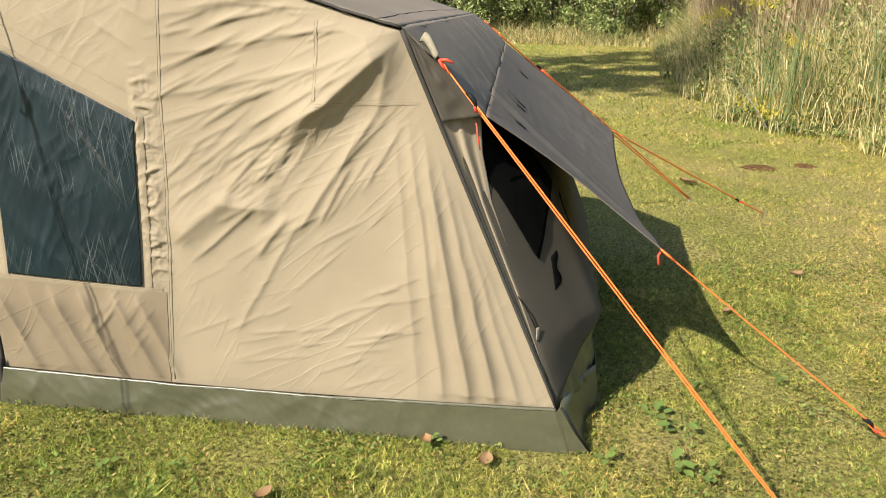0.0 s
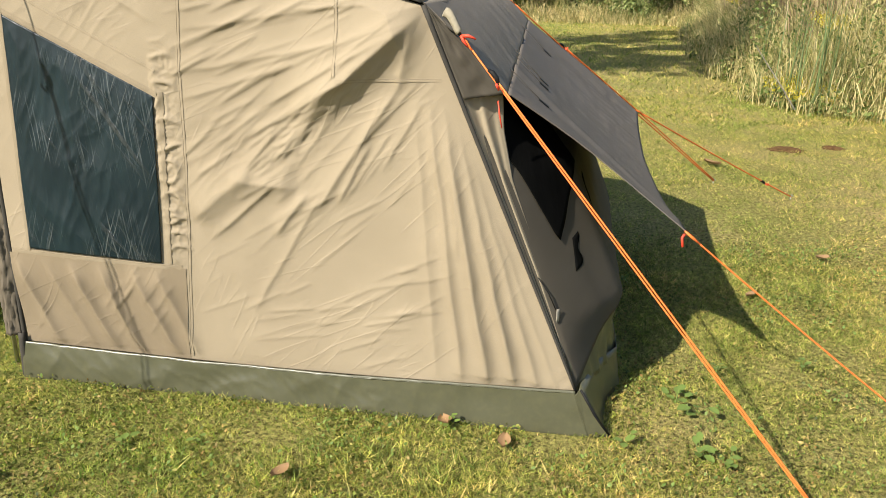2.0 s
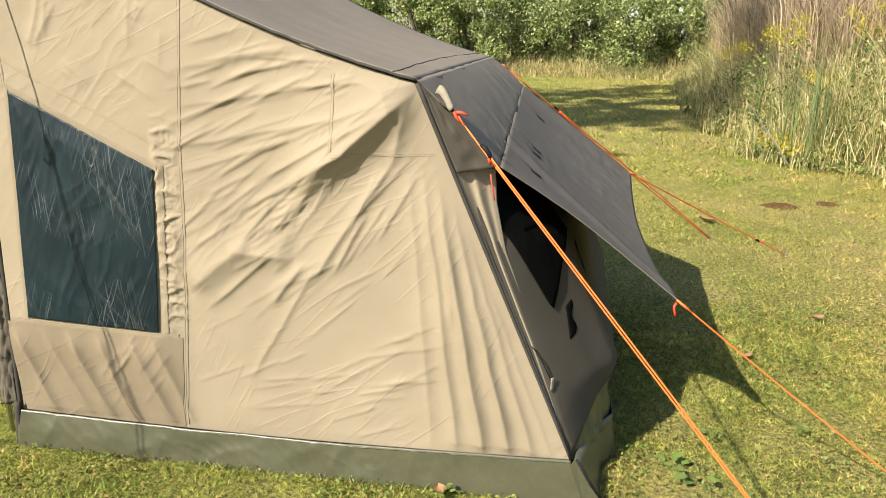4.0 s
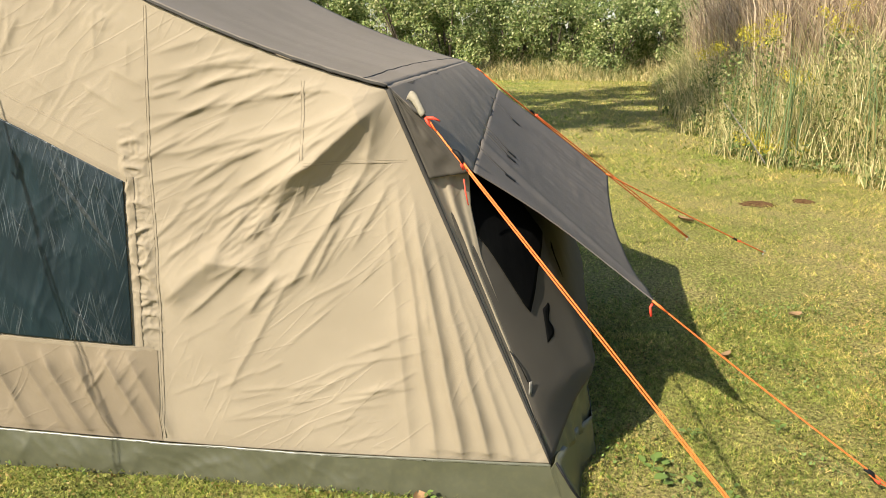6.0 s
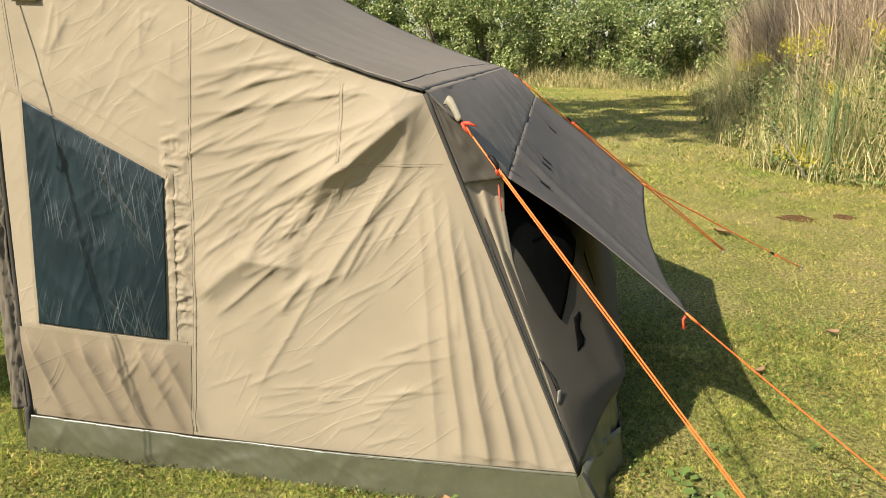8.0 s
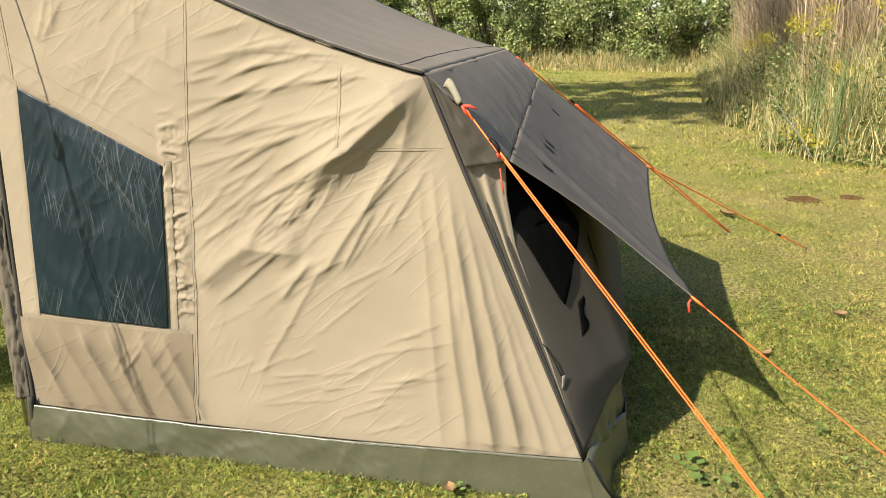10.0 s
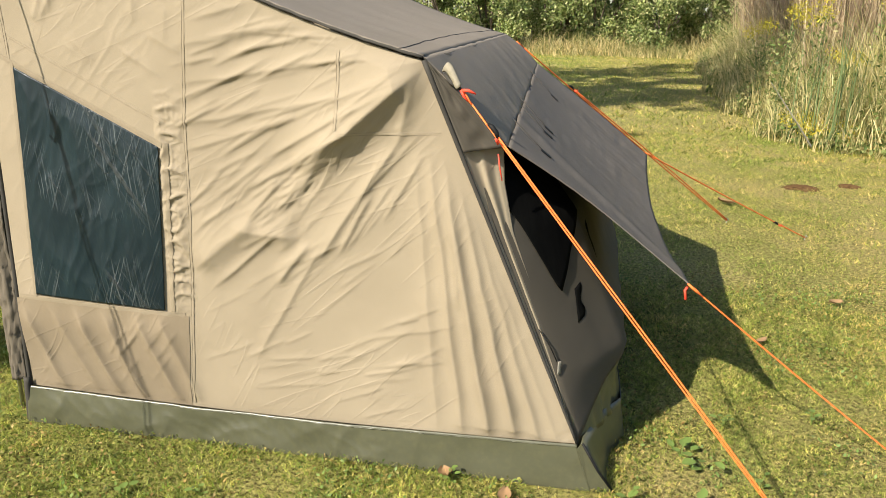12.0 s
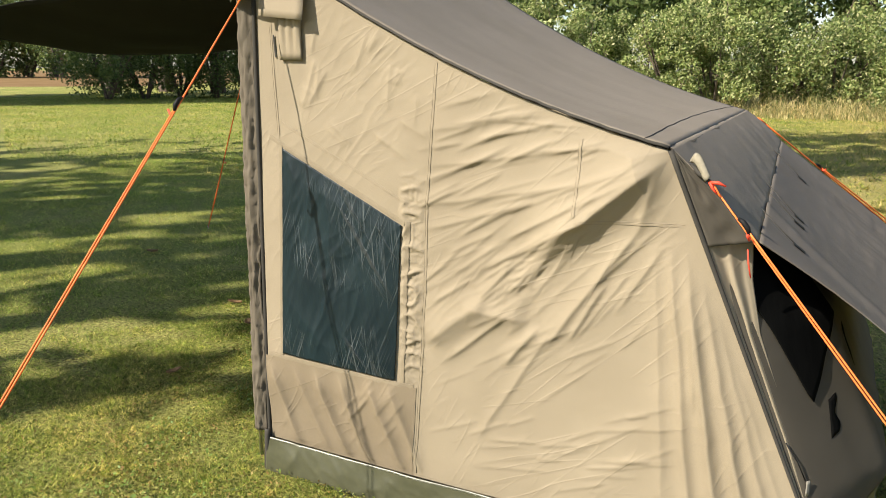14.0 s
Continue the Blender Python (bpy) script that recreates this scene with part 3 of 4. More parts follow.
tcloth("zip_pull", lambda u, v: tuple(tag_mid + Vector((0.004 + 0.010 * u, 0.012 * u - 0.012 * v, -0.045 * v))), 3, 4, PALE, "pale zip pull", parent=rear_window)


def corner_skirt(u, v):
    y = WALL_Y - 0.02 + (FAR_Y - WALL_Y + 0.02) * u
    w = min(1, u / 0.16) ** 0.8
    x = (0.150 - 0.12 * v) * (1 - w) + (rear_point(u, 0)[0] + 0.022 * (1 - v)) * w
    return x + 0.010 * n2(y * 2, v, 4.0, 1.0), y, -0.004 + 0.19 * v


tcloth("rear_skirt", corner_skirt, 50, 6, VINYL, "olive-green vinyl floor edge")
cv = [(0.070, WALL_Y - 0.034, -0.004), (0.152, WALL_Y - 0.02, -0.004), (0.025, WALL_Y - 0.022, 0.185), (0.012, WALL_Y - 0.030, 0.165)]
cor = tpart("skirt_corner", cv, [(0, 1, 2, 3)], VINYL, "folded vinyl corner", smooth=False)
cs = cor.modifiers.new("thickness", "SOLIDIFY")
cs.thickness = 0.006
tpart("corner_zip", *tube([(0.155, WALL_Y - 0.024, 0.0), (0.090, WALL_Y - 0.030, 0.09), (0.030, WALL_Y - 0.024, 0.188)], 0.005, 5), BLACK, "black seam")


# roof with its rear valance
def roof_point(u, v):
    x = -2.30 + (KNEE[0] + 2.30) * u
    y = WALL_Y - 0.010 + (FAR_Y - WALL_Y + 0.020) * v
    sag = 0.030 * math.sin(math.pi * v) * math.sin(math.pi * min(1, u * 1.05))
    return x, y, roof_z(x) + 0.008 - sag + 0.004 * n2(x * 0.4, y * 2.0, 3.0, 4.0)


roof = tcloth("roof", roof_point, 60, 50, FLY, "taut grey-brown canvas roof")
tcloth("roof_hem", lambda u, v: (roof_point(u, 0)[0], WALL_Y - 0.013 - 0.003 * v, roof_point(u, 0)[2] + 0.001 - 0.009 * v + 0.003 * n2(u, 0, 40, 1)), 70, 2, PIPING, "dark edge of the roof", parent=roof)
tpart("roof_seam", *tube([Vector(roof_point(0.955 - 0.02 * math.sin(math.pi * i / 20), i / 20)) + Vector((0, 0, 0.001)) for i in range(21)], 0.003, 4), PIPING, parent=roof)


def valance_point(u, v):
    y = WALL_Y - 0.008 + (FAR_Y - WALL_Y + 0.016) * u
    end = Vector((-0.297, 0, 1.228)).lerp(Vector((-0.377, 0, 1.348)), u)
    x = KNEE[0] + (end.x - KNEE[0]) * v + 0.006 * math.sin(math.pi * v)
    z = KNEE[1] + 0.008 + (end.z - KNEE[1]) * v + 0.006 * math.sin(math.pi * v)
    y += 0.065 * v * (1 - u) ** 6
    pucker = 0.004 * v ** 3 * float(ridge(n2(y, v * 0.25, 9.0, 5.0))) + 0.0035 * n2(y + 0.12 * v, v * 0.3, 7.0, 5.0)
    return x + 0.76 * pucker, y, z + 0.65 * pucker


def cheek_point(u, v):
    """From the binding (u = 0) to the near edge of the valance (u = 1), v downwards."""
    q = Vector(valance_point(0, v))
    z = KNEE[1] - 0.30 * v
    p = Vector((rear_x(z) + 0.012, WALL_Y - 0.006, z))
    r = p.lerp(q, u)
    r.y += 0.012 * math.sin(math.pi * u) * n2(u * 2, v * 2, 3.0, 4.0) + 0.010 * math.sin(math.pi * u) * math.sin(9 * v) * max(0, v - 0.6)
    return tuple(r)


tcloth("valance_cheek", cheek_point, 14, 30, SHADE_CANVAS, "grey-brown canvas cheek beside the rear ridge")
tcloth("rear_valance", valance_point, 130, 24, FLY, "grey-brown canvas over the rear ridge")


# rear awning
def awning_point(u, v):
    """u from the near to the far end, v outwards from the tent."""
    a0, a1 = Vector((-0.295, WALL_Y + 0.055, 1.238)), Vector((-0.375, FAR_Y - 0.01, 1.358))
    o0, o1 = Vector((0.365, 2.61, 0.753)), Vector((0.335, 4.84, 0.825))
    p = a0.lerp(a1, u).lerp(o0.lerp(o1, u), v)
    p.x -= 0.060 * math.sin(math.pi * u ** 0.8) * v
    p.y += 0.08 * math.sin(math.pi * v) * (1 - u) ** 3
    p.z -= 0.020 * math.sin(math.pi * v) * math.sin(math.pi * u) - 0.010 * n2(u * 3, v * 0.6, 2.5, 3.0)
    p.z += 0.014 * math.exp(-((u - 0.22 + 0.16 * v) / 0.03) ** 2) * (1 - 0.4 * v)
    p.z += 0.004 * n2(p.x * 3, p.y * 1.2, 8.0, 3.0) * (0.3 + v * u) * min(1.0, 4 * v)
    p.z += 0.007 * float(ridge(n2(p.y, p.x * 0.25, 10.0, 4.0))) * (u * v) ** 1.2
    return tuple(p)


awning = tcloth("rear_awning", awning_point, 110, 50, FLAP, "grey-brown canvas rear window awning, guyed out")
for u0 in (0.15, 0.31, 0.36, 0.74):
    loop = [Vector(awning_point(u0 + 0.03, 0.0)) + Vector((-0.02, 0, 0.020)), Vector(awning_point(u0 + 0.01, 0.05)) + Vector((0, 0, 0.003)), Vector(awning_point(u0 - 0.02, 0.19)) + Vector((0, 0, 0.003))]
    tpart("toggle_strap", *tube(loop, [0.002, 0.003, 0.002], 5), PIPING, "dark toggle strap", parent=awning)
    tag = [Vector(awning_point(u0 - 0.02 - 0.012 * s, 0.16 + t)) + Vector((0, 0, 0.004)) for s in (0, 1) for t in (0, 0.06)]
    ob = tpart("toggle_tab", tag, [(0, 1, 3, 2)], BLACK, "black tab", parent=awning, smooth=False)
    ob.modifiers.new("thickness", "SOLIDIFY").thickness = 0.003
for p, q in (((0.365, 2.61, 0.75), (0.350, 2.60, 0.685)), ((0.265, 3.66, 0.78), (0.29, 3.64, 0.755))):
    p, q = Vector(p), Vector(q)
    tpart("loop", *tube([p + Vector((-0.012, 0, 0)), p + Vector((-0.02, -0.005, -0.012)), q + Vector((0, 0, 0.02))], 0.005, 6), RED, "red cord loop", parent=awning)

tpart("hanging_loop", *tube([(-0.325, WALL_Y + 0.035, 1.215), (-0.318, WALL_Y + 0.03, 1.17), (-0.308, WALL_Y + 0.03, 1.125)], [0.0025, 0.003, 0.002], 6), RED, "red cord hanging at the gusset", parent=awning)

# front: frame leg, rolled flap, front wall, far wall
def front_strip(u, v):
    z = 0.17 + 1.90 * v
    x = -2.315 + 0.078 * u + 0.03 * (v - 0.5) + 0.010 * n2(u * 0.5, z, 3.0, 1.0)
    return x, WALL_Y + 0.012 - 0.018 * math.sin(math.pi * u) - 0.012 * n2(u * 1.5, z * 1.2, 14.0, 4.0) - 0.007 * n2(u * 3, z * 2, 26.0, 5.0) - 0.006 * abs(math.sin(2.5 * math.pi * u)), z


tcloth("front_flap", front_strip, 14, 120, STRIP, "puckered brown canvas edge of the front")
tcloth("front_zip", lambda u, v: (-2.232 + 0.020 * u + 0.030 * (v - 0.5), WALL_Y - 0.004 - 0.008 * math.sin(math.pi * u), 0.02 + 2.03 * v), 4, 30, PIPING, "dark zip seam")
tpart("frame_leg", *tube([(-2.345, 2.50, 0.0), (-2.325, 2.49, 1.88)], 0.009, 8), ALU, "slim aluminium awning pole")
tcloth("front_wall", lambda u, v: (-2.285, WALL_Y + 0.02 + (FAR_Y - WALL_Y - 0.04) * u, 2.15 * v), 12, 12, CANVAS, "canvas front wall")


def far_point(u, v):
    (bx, bz), (tx, tz) = wall_edges(u)
    return bx + (tx - bx) * v, FAR_Y, bz * 0 + tz * v


tcloth("far_wall", far_point, 30, 12, CANVAS, "canvas far side wall")


def front_awning_point(u, v):
    x = -2.27 - 2.05 * v
    y = WALL_Y - 0.05 + (FAR_Y - WALL_Y + 0.1) * u
    z = 2.16 - 0.16 * v - 0.17 * math.sin(math.pi * u) * v ** 1.2 - 0.08 * math.sin(math.pi * v) * (0.3 + math.sin(math.pi * u))
    z += 0.015 * n2(x, y, 3.0, 2.0)
    return x, y, z


tcloth("front_awning", front_awning_point, 40, 30, AWNING_SHADE, "slack dark front awning")
tcloth("awning_corner", lambda u, v: (-2.30 + 0.135 * u, WALL_Y - 0.03 - 0.075 * v * u - 0.015 * math.sin(math.pi * u), 2.15 - 0.11 * v - 0.03 * (1 - u) * v), 6, 6, FLAP, "awning corner lapped over the leg")

# vent flap high on the side wall
vent = tcloth("vent_flap", lambda u, v: (-2.150 + 0.205 * u, WALL_Y - 0.020 - 0.030 * (1 - v), 1.955 - 0.02 * u + 0.17 * v), 6, 6, CANVAS, "small canvas vent hood")
tcloth("vent_sock", lambda u, v: (-2.085 + 0.105 * u, WALL_Y - 0.012 - 0.014 * abs(math.sin(3 * math.pi * u)) * v, 1.79 + 0.17 * v), 16, 6, CANVAS, "gathered canvas under the hood", parent=vent)

# pale webbing tongue at the rear knuckle
tongue = tcloth("corner_tongue", lambda u, v: (-0.522 + 0.058 * u + 0.016 * v, WALL_Y + 0.034 - 0.046 * u - 0.012 * math.sin(math.pi * v), 1.478 - 0.046 * u ** 1.6 + 0.030 * v * (1 - 0.45 * u) + 0.006 * math.sin(5 * u)), 10, 6, TONGUE, "curled beige webbing tongue at the rear corner", thick=0.004)
tpart("tongue_strap", *tube([(-0.515, WALL_Y + 0.030, 1.470), (-0.485, WALL_Y + 0.004, 1.448), (-0.452, WALL_Y - 0.006, 1.428)], [0.007, 0.009, 0.006], 7), PIPING, "dark strap holding the guy rope", parent=tongue)
tpart("red_knot", *joined(tube([(-0.448, WALL_Y - 0.012, 1.424), (-0.425, WALL_Y - 0.018, 1.426), (-0.400, WALL_Y - 0.016, 1.416)], [0.006, 0.006, 0.003], 6), tube([(-0.450, WALL_Y - 0.012, 1.426), (-0.440, WALL_Y - 0.016, 1.408), (-0.424, WALL_Y - 0.016, 1.390)], [0.006, 0.005, 0.003], 6)), RED, "red knotted cord ends", parent=tongue)


# ---- guy ropes ----
def guy_rope(top, peg, grip, label, r=0.0032, gap=0.010, stacked=False):
    """A cord from top to peg, doubled below the grip (0 to 1 of its length)."""
    top, peg = Vector(top), Vector(peg)
    thing = empty("guy_rope", label, "guy rope", "tent guy ropes", at=peg)
    move = Matrix.Translation(-peg)

    def add(name, vf, mat, lab="", parent=thing):
        me = mesh_of(name, *vf, mat, True)
        me.transform(move)
        return put(name, me, parent, lab)
    g = top.lerp(peg, grip)
    d = (peg - top).normalized()
    side = d.cross(Vector((0, 0, 1))).normalized()
    up = side.cross(d)
    add("cord", tube(line(top, peg + Vector((0, 0, 0.02)), 14, 0.006), r, 6), CORD, "bright orange cord")
    if gap:
        low = line(g, peg + Vector((0, 0, 0.02)), 14, 0.010)
        add("return_cord", tube([p + (up if stacked else side) * gap * (0.3 + 0.7 * math.sin(math.pi * i / 14)) + up * 0.003 for i, p in enumerate(low)], r, 6), CORD, "bright orange cord")
    k = [g + d * a + up * b for a, b in ((-0.028, 0.004), (-0.012, 0.010), (0.012, 0.010), (0.030, 0.002))]
    t = add("tensioner", tube(k, [0.005, 0.009, 0.009, 0.005], 8), BLACK, "black plastic line runner")
    add("knot", tube([g + d * 0.03 + side * 0.008, g + d * 0.045 + side * 0.018, g + d * 0.03 + side * 0.03 + up * 0.01], 0.0045, 6), RED, "knotted cord end", t)
    add("hitch", tube([top - d * 0.02, top + d * 0.015, top + d * 0.05 + side * 0.004], [0.004, 0.006, 0.0035], 6), CORD, "orange hitch")
    lean = Vector((d.x, d.y, 0)).normalized()
    add("peg", tube([peg + Vector((0, 0, -0.15)) - lean * 0.04, peg + Vector((0, 0, 0.015)), peg + Vector((0, 0, 0.035)) + lean * 0.012, peg + Vector((0, 0, 0.02)) + lean * 0.03], 0.004, 6), STEEL, "bent steel tent peg")
    return thing


guy_rope((-0.445, WALL_Y - 0.004, 1.42), (0.79, 2.05, 0), 0.085, "orange guy rope from the rear corner, pegged in the lawn", gap=0.010, stacked=True)
guy_rope((0.368, 2.61, 0.75), (1.31, 2.70, 0), 0.90, "orange guy rope from the awning corner to the lawn", gap=0.004)
guy_rope((-0.50, FAR_Y + 0.01, 1.475), (1.155, 6.464, 0), 0.20, "orange guy rope from the far rear corner", r=0.0045, gap=0.022, stacked=True)
guy_rope((0.337, FAR_Y, 0.83), (1.682, 6.089, 0), 0.78, "orange guy rope from the far awning corner", r=0.0045, gap=0)
guy_rope((-2.172, 2.345, 2.04), (-2.517, 0.819, 0), 0.20, "orange guy rope from the front corner to the lawn", gap=0.02)
guy_rope((-4.30, FAR_Y + 0.05, 1.93), (-6.17, 6.25, 0), 0.55, "thin orange guy rope of the front awning", r=0.005, gap=0.004)

# ---- vegetation ----


def unit(v):
    return v / np.linalg.norm(v, axis=-1, keepdims=True)


def leaf_quads(centres, size, rng, flat=0.0):
    """Corners of one pointed leaf for each centre, turned at random."""
    k = len(centres)
    a = unit(rng.normal(size=(k, 3)) + np.array([0, 0, -0.4]))
    n = unit(rng.normal(size=(k, 3)) + np.array([0, 0, flat]))
    b = unit(np.cross(a, n))
    s = size * rng.uniform(0.6, 1.4, (k, 1))
    c = centres
    return np.stack([c - a * s * 0.5, c + b * s * 0.28, c + a * s * 0.5, c - b * s * 0.28], axis=1)


def blob_points(k, rng, mid, radii, clumps, clump_r):
    """Points of a crown: many clumps spread over an uneven ellipsoid."""
    mid, radii = np.array(mid), np.array(radii)
    heads = unit(rng.normal(size=(clumps, 3))) * rng.uniform(0.35, 1.0, (clumps, 1)) ** 0.6
    heads[:, 2] = np.maximum(heads[:, 2], -0.85)
    heads = mid + heads * radii
    pick = rng.integers(0, clumps, k)
    off = unit(rng.normal(size=(k, 3))) * rng.uniform(0.2, 1, (k, 1)) ** 0.5
    return heads[pick] + off * clump_r * rng.uniform(0.6, 1.3, (clumps, 1))[pick]


def shrub(name, x, y, height, width, leaves, size, mat, label, seed, low=True):
    rng = np.random.default_rng(seed)
    thing = empty(name, label, "shrub" if name == "shrub" else "tree", at=(x, y, 0))
    mid = (0, 0, height * (0.5 if low else 0.66))
    rad = (width * 0.5, width * 0.45, height * (0.52 if low else 0.36))
    pts = blob_points(leaves, rng, mid, rad, 46 if low else 60, width * 0.13)
    pts[:, 2] = np.abs(pts[:, 2]) + 0.02
    put("foliage", pieces("foliage", leaf_quads(pts, size, rng, 0.5), 4, mat), thing)
    sets = []
    trunk_r = 0.03 * width if low else 0.028 * height
    if low:
        for i in range(6):
            a = rng.uniform(0, 6.28)
            tip = Vector((math.cos(a) * width * 0.35, math.sin(a) * width * 0.3, height * rng.uniform(0.5, 0.9)))
            sets.append(tube([(0.1 * math.cos(a), 0.1 * math.sin(a), -0.05), tip * 0.5 + Vector((0, 0, 0.1)), tip], [trunk_r * 0.5, trunk_r * 0.35, 0.01], 5))
        part("stem", *joined(*sets), BARK, thing)
    else:
        part("trunk", *tube([(0, 0, -0.1), (0.1, 0, height * 0.25), (0.05, 0.1, height * 0.55), (0, 0, height * 0.85)], [trunk_r * 1.3, trunk_r, trunk_r * 0.7, 0.05], 8), BARK, thing)
        for i in range(7):
            a = i * 0.9 + rng.uniform(0, 0.5)
            z0 = height * (0.35 + 0.06 * i)
            tip = Vector((math.cos(a) * width * 0.42, math.sin(a) * width * 0.42, z0 + height * 0.18))
            sets.append(tube([(0.05, 0.05, z0), (tip.x * 0.5, tip.y * 0.5, z0 + height * 0.06), tip], [trunk_r * 0.5, trunk_r * 0.3, 0.03], 5))
        part("limb", *joined(*sets), BARK, thing)
    return thing


# far hedge behind the lawn
rnd = random.Random(3)
HEDGE = "leafy green shrub in the wild hedge along the lawn"
for i in range(15):
    x = -16 + i * 2.0 + rnd.uniform(-0.5, 0.5)
    shrub("shrub", x, 32.5 + rnd.uniform(-1, 1) + 0.02 * x, rnd.uniform(3.0, 4.4), rnd.uniform(3.2, 4.4), 11500, 0.115, SHRUB, HEDGE, 100 + i)
for i in range(11):
    x = -24 + i * 3.6 + rnd.uniform(-0.6, 0.6)
    shrub("tree", x, 37.5 + rnd.uniform(-1, 1.5), rnd.uniform(9, 12), rnd.uniform(5.5, 7), 6500, 0.30, DARKLEAF if i % 3 else SHRUB, "broad-leaved tree rising behind the hedge", 140 + i, low=False)
for i in range(10):
    x = -18 + i * 3.4
    shrub("shrub", x, 35.2 + rnd.uniform(-0.5, 0.5), rnd.uniform(5.0, 6.5), 5.0, 5200, 0.22, DARKLEAF if i % 2 else SHRUB, "tall dark shrub at the back of the hedge", 170 + i)
# shaded trees across the field
for i in range(9):
    a = radians(31 + i * 2.35)
    d = 45 + rnd.uniform(-1.5, 2)
    shrub("shrub", -math.sin(a) * d, math.cos(a) * d, rnd.uniform(5, 6.5), rnd.uniform(5.5, 7), 9500, 0.15, DARKLEAF, "dark shrub in shade at the far edge of the field", 200 + i)
for i in range(9):
    a = radians(29 + i * 3.4)
    d = 54 + rnd.uniform(-2, 3) + (70 if i > 6 else 0)
    shrub("tree", -math.sin(a) * d, math.cos(a) * d, rnd.uniform(12, 15) + (6 if i > 6 else 0), rnd.uniform(9, 12) + (8 if i > 6 else 0), 6500, 0.45, DARKLEAF, "broad-leaved tree across the field", 220 + i, low=False)
for i in range(7):
    a = radians(48.5 + i * 1.9)
    d = 118 + rnd.uniform(-4, 4)
    shrub("shrub", -math.sin(a) * d, math.cos(a) * d, rnd.uniform(9, 14), rnd.uniform(8, 11), 5000, 0.45, SHRUB if i % 2 else DARKLEAF, "leafy thicket beyond the bare field", 260 + i)
# Trees out of view, added on the sun side to shade the far shrubs.
for i, (x, y) in enumerate(((-41.0, 16.5), (-37.5, 21.0), (-46.0, 13.0), (-44.0, 22.0))):
    shrub("tree", x, y, 15.0, 10.0, 7000, 0.55, DARKLEAF, "tall unseen tree added to shade the far edge of the field", 232 + i, low=False)
# tall trees beside the camera's place that shade the lawn
for i, (x, y, h, w) in enumerate(((-15.4, -7.1, 19, 5.6), (-18.6, -4.4, 19, 8.5), (-22.0, -1.8, 19, 8.5), (-12.6, 1.3, 27, 9.6), (-10.5, -3.8, 12, 3.4))):
    shrub("tree", x, y, h, w, 3600 if h > 25 else 860, 0.56, DARKLEAF, "tall tree shading the lawn", 240 + i, low=False)

field_edge = [(-170, 70, 0.006), (-62, 36, 0.006), (-52, 47, 0.006), (-90, 190, 0.006), (-200, 160, 0.006)]
tagged(part("field", field_edge, [(0, 1, 2, 3, 4)], FIELD), "bare brown field beyond the lawn", "field", kind="structure")


# reeds and tall grass along the right
def in_bed(x, y):
    """How deep a spot lies within the reed bed, in metres."""
    edge = np.interp(y, [5.0, 7.5, 9.0, 11.0, 14.0, 17.5, 22.0, 27.0, 31.0], [6.2, 4.6, 3.6, 2.55, 2.5, 2.6, 3.0, 3.5, 4.0])
    return x - edge - 0.25 * np.sin(y * 2.1) - 0.15 * np.sin(y * 5.3)


def blades(xs, ys, heights, widths, rng, lean, droop):
    """Tall strips of two quads each, bent over."""
    k = len(xs)
    az = rng.uniform(0, 2 * np.pi, k)
    side = np.stack([np.cos(az), np.sin(az), np.zeros(k)], 1)
    way = unit(rng.normal(size=(k, 3)) * np.array([1, 1, 0]) + 1e-6)
    base = np.stack([xs, ys, np.zeros(k)], 1)
    h, w = heights[:, None], widths[:, None]
    up = np.array([[0, 0, 1.0]])
    l = lean * rng.uniform(0, 1, (k, 1))
    mid = base + up * h * 0.55 + way * h * l * 0.4
    tip = base + up * h * (1 - droop * rng.uniform(0, 1, (k, 1))) + way * h * l * 1.3
    q1 = np.stack([base - side * w * 0.5, base + side * w * 0.5, mid + side * w * 0.45, mid - side * w * 0.45], 1)
    q2 = np.stack([mid - side * w * 0.45, mid + side * w * 0.45, tip + side * w * 0.06, tip - side * w * 0.06], 1)
    return q1, q2


def welded_blades(name, q1, q2, mat):
    """Each blade one connected strip of six corners."""
    k = len(q1)
    v = np.concatenate([q1, q2[:, 2:]], 1).reshape(-1, 3)
    b = np.arange(k)[:, None] * 6
    loops = np.concatenate([b + np.array([[0, 1, 2, 3]]), b + np.array([[3, 2, 4, 5]])], 1).ravel()
    me = bpy.data.meshes.new(name)
    me.vertices.add(len(v))
    me.vertices.foreach_set("co", v.astype(np.float32).ravel())
    me.loops.add(len(loops))
    me.loops.foreach_set("vertex_index", loops.astype(np.int32))
    me.polygons.add(2 * k)
    me.polygons.foreach_set("loop_start", np.arange(0, 8 * k, 4, dtype=np.int32))
    me.materials.append(mat)
    me.update(calc_edges=True)
    me.validate()
    return me


rng = np.random.default_rng(21)
k = 80000
xs, ys = rng.uniform(2.0, 13.0, k), rng.uniform(6.0, 32.0, k)
deep = in_bed(xs, ys)
ok = (deep > 0) & (rng.uniform(0, 1, k) < np.clip(1.3 - deep / 5, 0.15, 1))
xs, ys, deep = xs[ok], ys[ok], deep[ok]
hs = np.clip(0.35 + deep * 1.1, 0.3, 2.3) * rng.uniform(0.55, 1.15, len(xs))
reeds = tagged(put("reeds", welded_blades("reeds", *blades(xs, ys, hs, 0.006 + 0.009 * rng.uniform(0, 1, len(xs)), rng, 0.75, 0.45), REED)), "tall dry reeds and grasses edging the lawn", "reeds", kind="stuff")
k = 150000
xs, ys = rng.uniform(2.0, 9.0, k), rng.uniform(6.0, 31.0, k)
deep = in_bed(xs, ys)
ok = deep > 0.1
xs, ys, deep = xs[ok], ys[ok], deep[ok]
